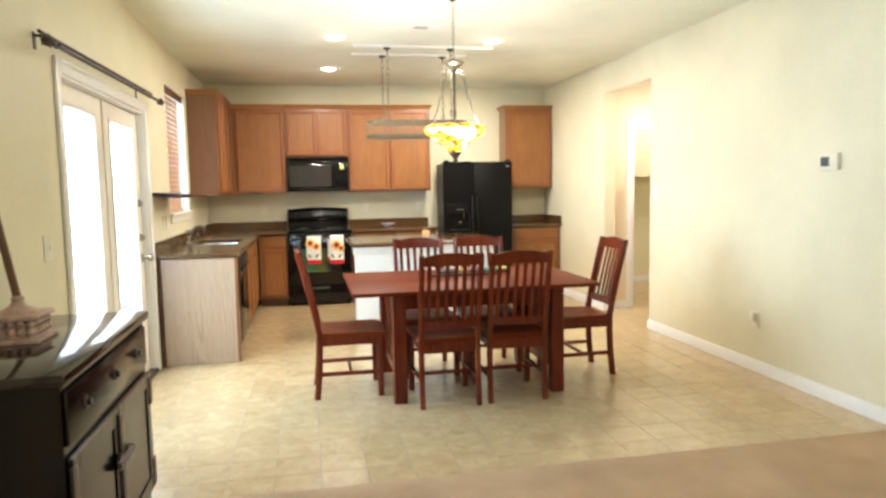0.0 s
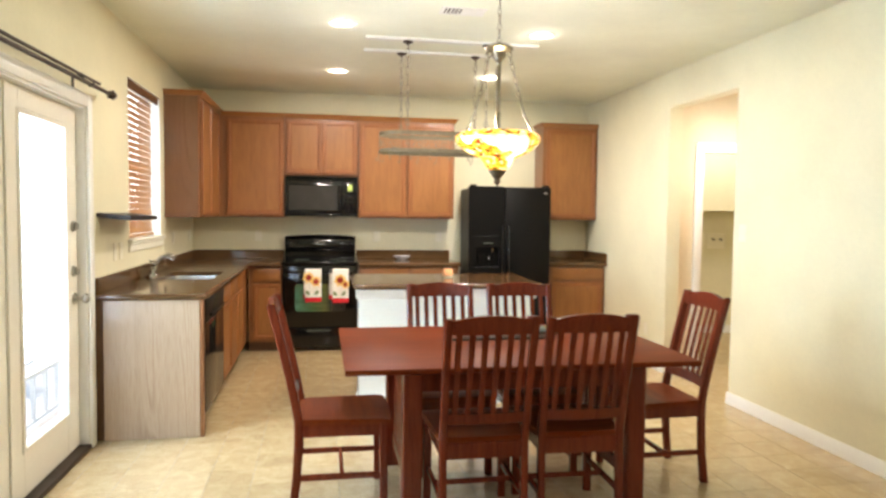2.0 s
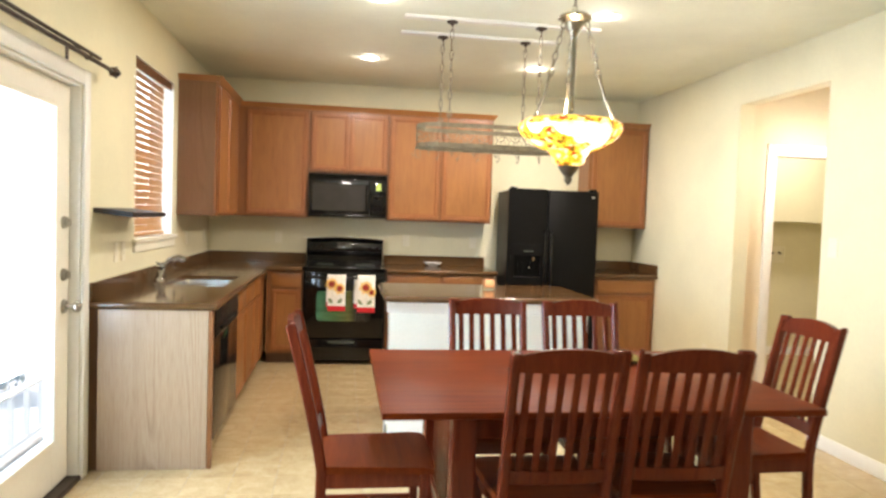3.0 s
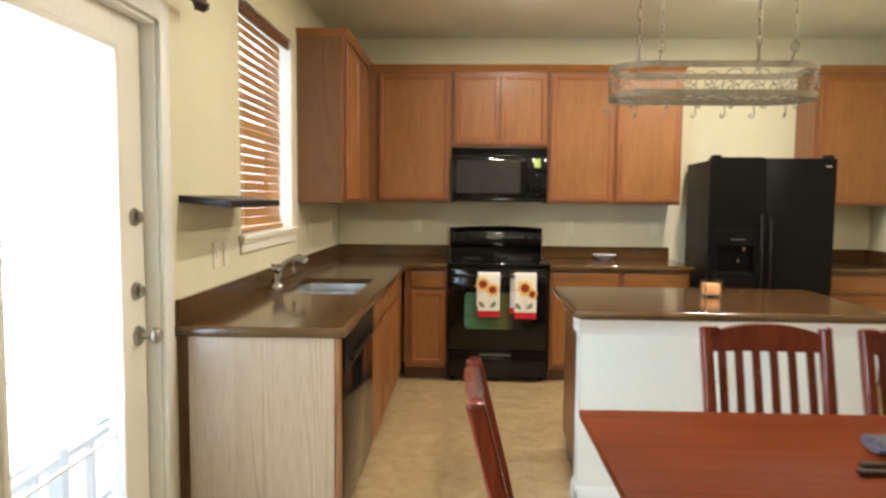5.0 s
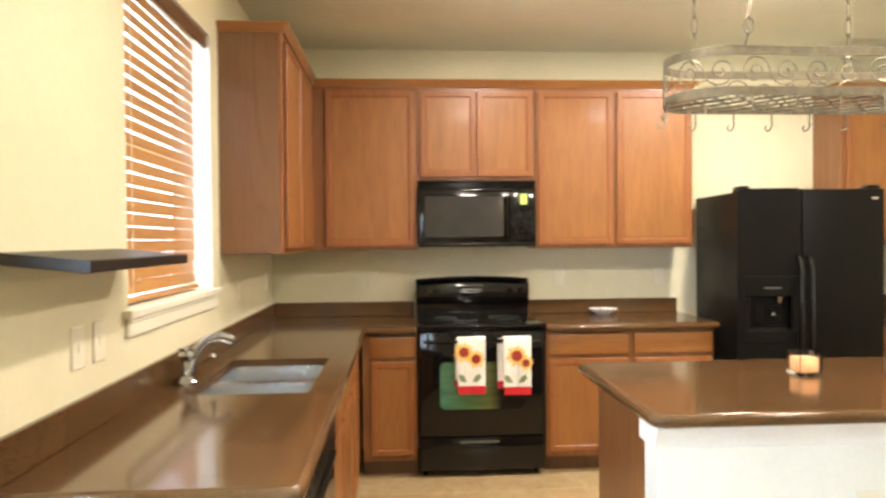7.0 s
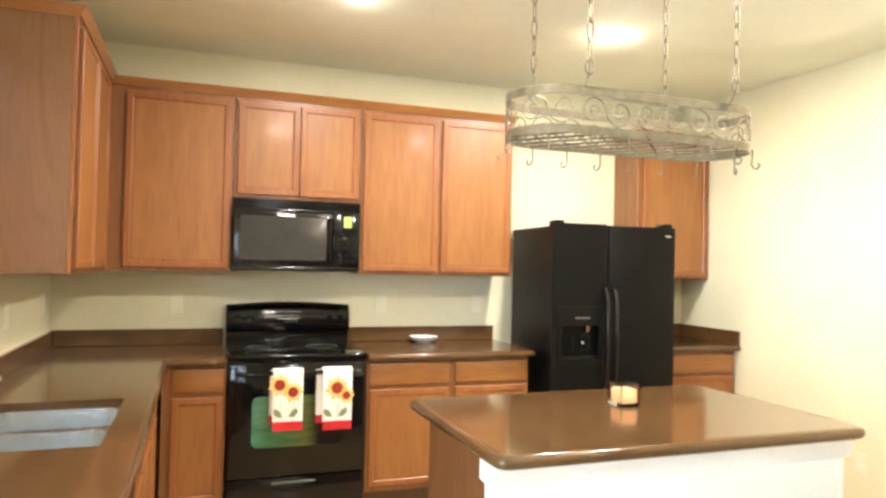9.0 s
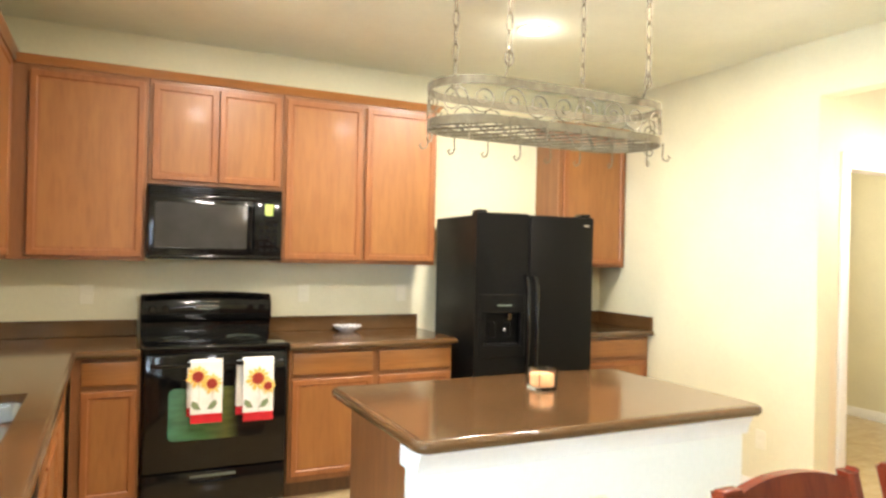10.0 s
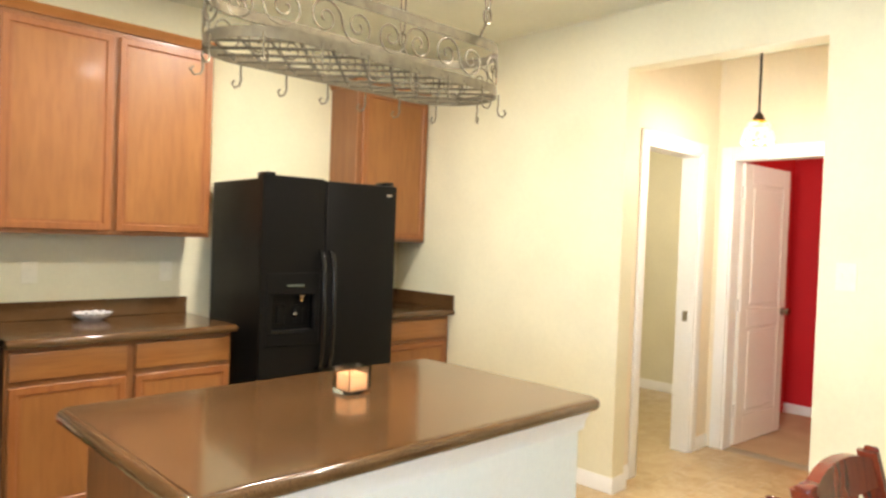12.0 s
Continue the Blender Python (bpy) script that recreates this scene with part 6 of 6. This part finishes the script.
# ---- console cabinet with its ornament ----
con = thing("console_cabinet", (-0.73, 2.24, 0), "black-brown wooden console cabinet with iron latch fittings", "cabinet")
x0, x1, y0, y1, zt = WEST + 0.015, -0.467, 1.70, 2.775, 0.905
part("top", boxes(((x0, y0, zt - 0.035), (x1, y1, zt)), bevel=0.006, seg=2), M["espresso_top"], con, "polished dark top")
bx1 = x1 - 0.022
part("body", boxes(((x0 + 0.006, y0 + 0.022, 0.10), (bx1, y1 - 0.022, zt - 0.035)), bevel=0.004), M["espresso"], con)
for y in (y0 + 0.05, y1 - 0.05):
    for x in (x0 + 0.04, bx1 - 0.03):
        part("foot", square_post(bmesh.new(), [(x, y, 0.0), (x, y, 0.11)], 0.05, 0.05), M["espresso"], con)
mid = (y0 + y1) / 2
part("drawer", boxes(((bx1, y0 + 0.04, 0.68), (bx1 + 0.012, y1 - 0.04, 0.845)), bevel=0.005, seg=2), M["espresso"], con, "long plain drawer front")
for k in range(3):
    y = mid + 0.33 * (k - 1)
    bm = cyl(bmesh.new(), (bx1 + 0.010, y, 0.765), (bx1 + 0.018, y, 0.765), 0.024, 0.020, 18)
    cyl(bm, (bx1 + 0.018, y, 0.765), (bx1 + 0.030, y, 0.765), 0.010, 0.013, 14)
    part("drawer_pull", bm, M["bronze"], con, "round dark metal pull")
for a, b in ((y0 + 0.04, mid - 0.004), (mid + 0.004, y1 - 0.04)):
    bm = boxes(((bx1, a, 0.13), (bx1 + 0.012, b, 0.645)), bevel=0.004)
    for s, e in ((a, a + 0.06), (b - 0.06, b)):
        box(bm, (bx1 + 0.011, s, 0.13), (bx1 + 0.018, e, 0.645), 0.003)
    for s, e in ((0.13, 0.19), (0.585, 0.645)):
        box(bm, (bx1 + 0.011, a + 0.06, s), (bx1 + 0.018, b - 0.06, e), 0.003)
    part("door", bm, M["espresso"], con)
bm = boxes(((bx1 + 0.017, mid - 0.020, 0.28), (bx1 + 0.026, mid + 0.020, 0.62)), bevel=0.004)
cyl(bm, (bx1 + 0.022, mid - 0.05, 0.455), (bx1 + 0.034, mid - 0.05, 0.455), 0.03)
cyl(bm, (bx1 + 0.022, mid + 0.05, 0.455), (bx1 + 0.034, mid + 0.05, 0.455), 0.03)
box(bm, (bx1 + 0.026, mid - 0.10, 0.44), (bx1 + 0.042, mid + 0.10, 0.47), 0.006)
part("latch", bm, M["bronze"], con, "dark iron latch bar")
for y in (y0 + 0.042, y1 - 0.042):
    for z in (0.20, 0.56):
        part("hinge", boxes(((bx1 + 0.013, y - 0.022, z - 0.06), (bx1 + 0.022, y + 0.022, z + 0.06)), bevel=0.003), M["bronze"], con)

# a resin ornament with a leaning rod, on the console
cx, cy, z = -0.785, 2.26, 0.905
orn = thing("table_ornament", (cx, cy, z), "carved pale resin ornament with a brown leaning stem on the console", "ornament")
part("plinth", boxes(((cx - 0.095, cy - 0.095, z), (cx + 0.095, cy + 0.095, z + 0.018)), ((cx - 0.080, cy - 0.080, z + 0.018), (cx + 0.080, cy + 0.080, z + 0.026)), bevel=0.005, seg=2), M["stone"], orn)
part("core", boxes(((cx - 0.056, cy - 0.056, z + 0.026), (cx + 0.056, cy + 0.056, z + 0.080))), M["stone"], orn)
for s in range(4):
    for k in range(5):
        u = -0.064 + 0.032 * k
        px, py = ((u, -0.069), (0.069, u), (u, 0.069), (-0.069, u))[s]
        part("baluster", lathe(bmesh.new(), (cx + px, cy + py, z + 0.025), [(0.010, 0), (0.015, 0.012), (0.008, 0.028), (0.014, 0.041), (0.008, 0.056)], 10), M["stone"], orn)
part("cornice", boxes(((cx - 0.090, cy - 0.090, z + 0.080), (cx + 0.090, cy + 0.090, z + 0.099)), bevel=0.006, seg=2), M["stone"], orn)
part("dome", lathe(bmesh.new(), (cx, cy, z + 0.099), [(0.066, 0), (0.058, 0.012), (0.030, 0.024), (0.018, 0.040), (0.022, 0.052), (0.012, 0.062)], 20), M["stone"], orn)
part("stem", tube(bmesh.new(), [(cx, cy, z + 0.15), (cx - 0.032, cy - 0.010, z + 0.36), (cx - 0.062, cy - 0.022, z + 0.58)], 0.013, 10), M["stem"], orn)

# ---- floor tiles ----
TS, GX, GY = 0.229, 0.0235, 3.005
half = TS / 2 - 0.0011


def tile_verts(x0, x1, y0, y1):
    k = 0.0012
    return [(x0, y0, -0.0014), (x1, y0, -0.0014), (x1, y1, -0.0014), (x0, y1, -0.0014), (x0 + k, y0 + k, 0.0), (x1 - k, y0 + k, 0.0), (x1 - k, y1 - k, 0.0), (x0 + k, y1 - k, 0.0)]


TF = [(4, 5, 6, 7), (0, 1, 5, 4), (1, 2, 6, 5), (2, 3, 7, 6), (3, 0, 4, 7)]
shared = {}
rest_v, rest_f = [], []


def lay(x0, x1, y0, y1, single):
    w, d = round(x1 - x0, 4), round(y1 - y0, 4)
    if w < 0.02 or d < 0.02:
        return
    if single:
        if (w, d) not in shared:
            me = bpy.data.meshes.new("tile")
            me.from_pydata(tile_verts(-w / 2, w / 2, -d / 2, d / 2), [], TF)
            me.materials.append(M["tile"])
            shared[(w, d)] = me
        t = new("tile", shared[(w, d)])
        t.parent = floor
        t.location = Vector(((x0 + x1) / 2, (y0 + y1) / 2, 0)) - HOME[floor.name]
    else:
        n = len(rest_v)
        rest_v.extend(tile_verts(x0, x1, y0, y1))
        rest_f.extend([tuple(i + n for i in f) for f in TF])


for i in range(-6, 30):
    for j in range(-2, 26):
        x0, x1 = GX + TS * i + 0.0011, GX + TS * (i + 1) - 0.0011
        y0, y1 = GY + TS * j + 0.0011, GY + TS * (j + 1) - 0.0011
        kitchen = x0 < EAST
        x0, y0 = max(x0, WEST + 0.001), max(y0, CARPET_EDGE + 0.002)
        x1, y1 = min(x1, 6.2), min(y1, NORTH - 0.001)
        if x1 - x0 < 0.02 or y1 - y0 < 0.02:
            continue
        if not kitchen and (y0 < 4.9 or (x0 > 4.75 and y0 < 6.75)):
            continue
        lay(x0, x1, y0, y1, kitchen and y0 < 6.0 and x0 < 3.3)
me = bpy.data.meshes.new("tile_field")
me.from_pydata(rest_v, [], rest_f)
me.materials.append(M["tile"])
field = new("tile_field", me)
field.parent = floor
field.location = -HOME[floor.name]
field["kind"] = "stuff"
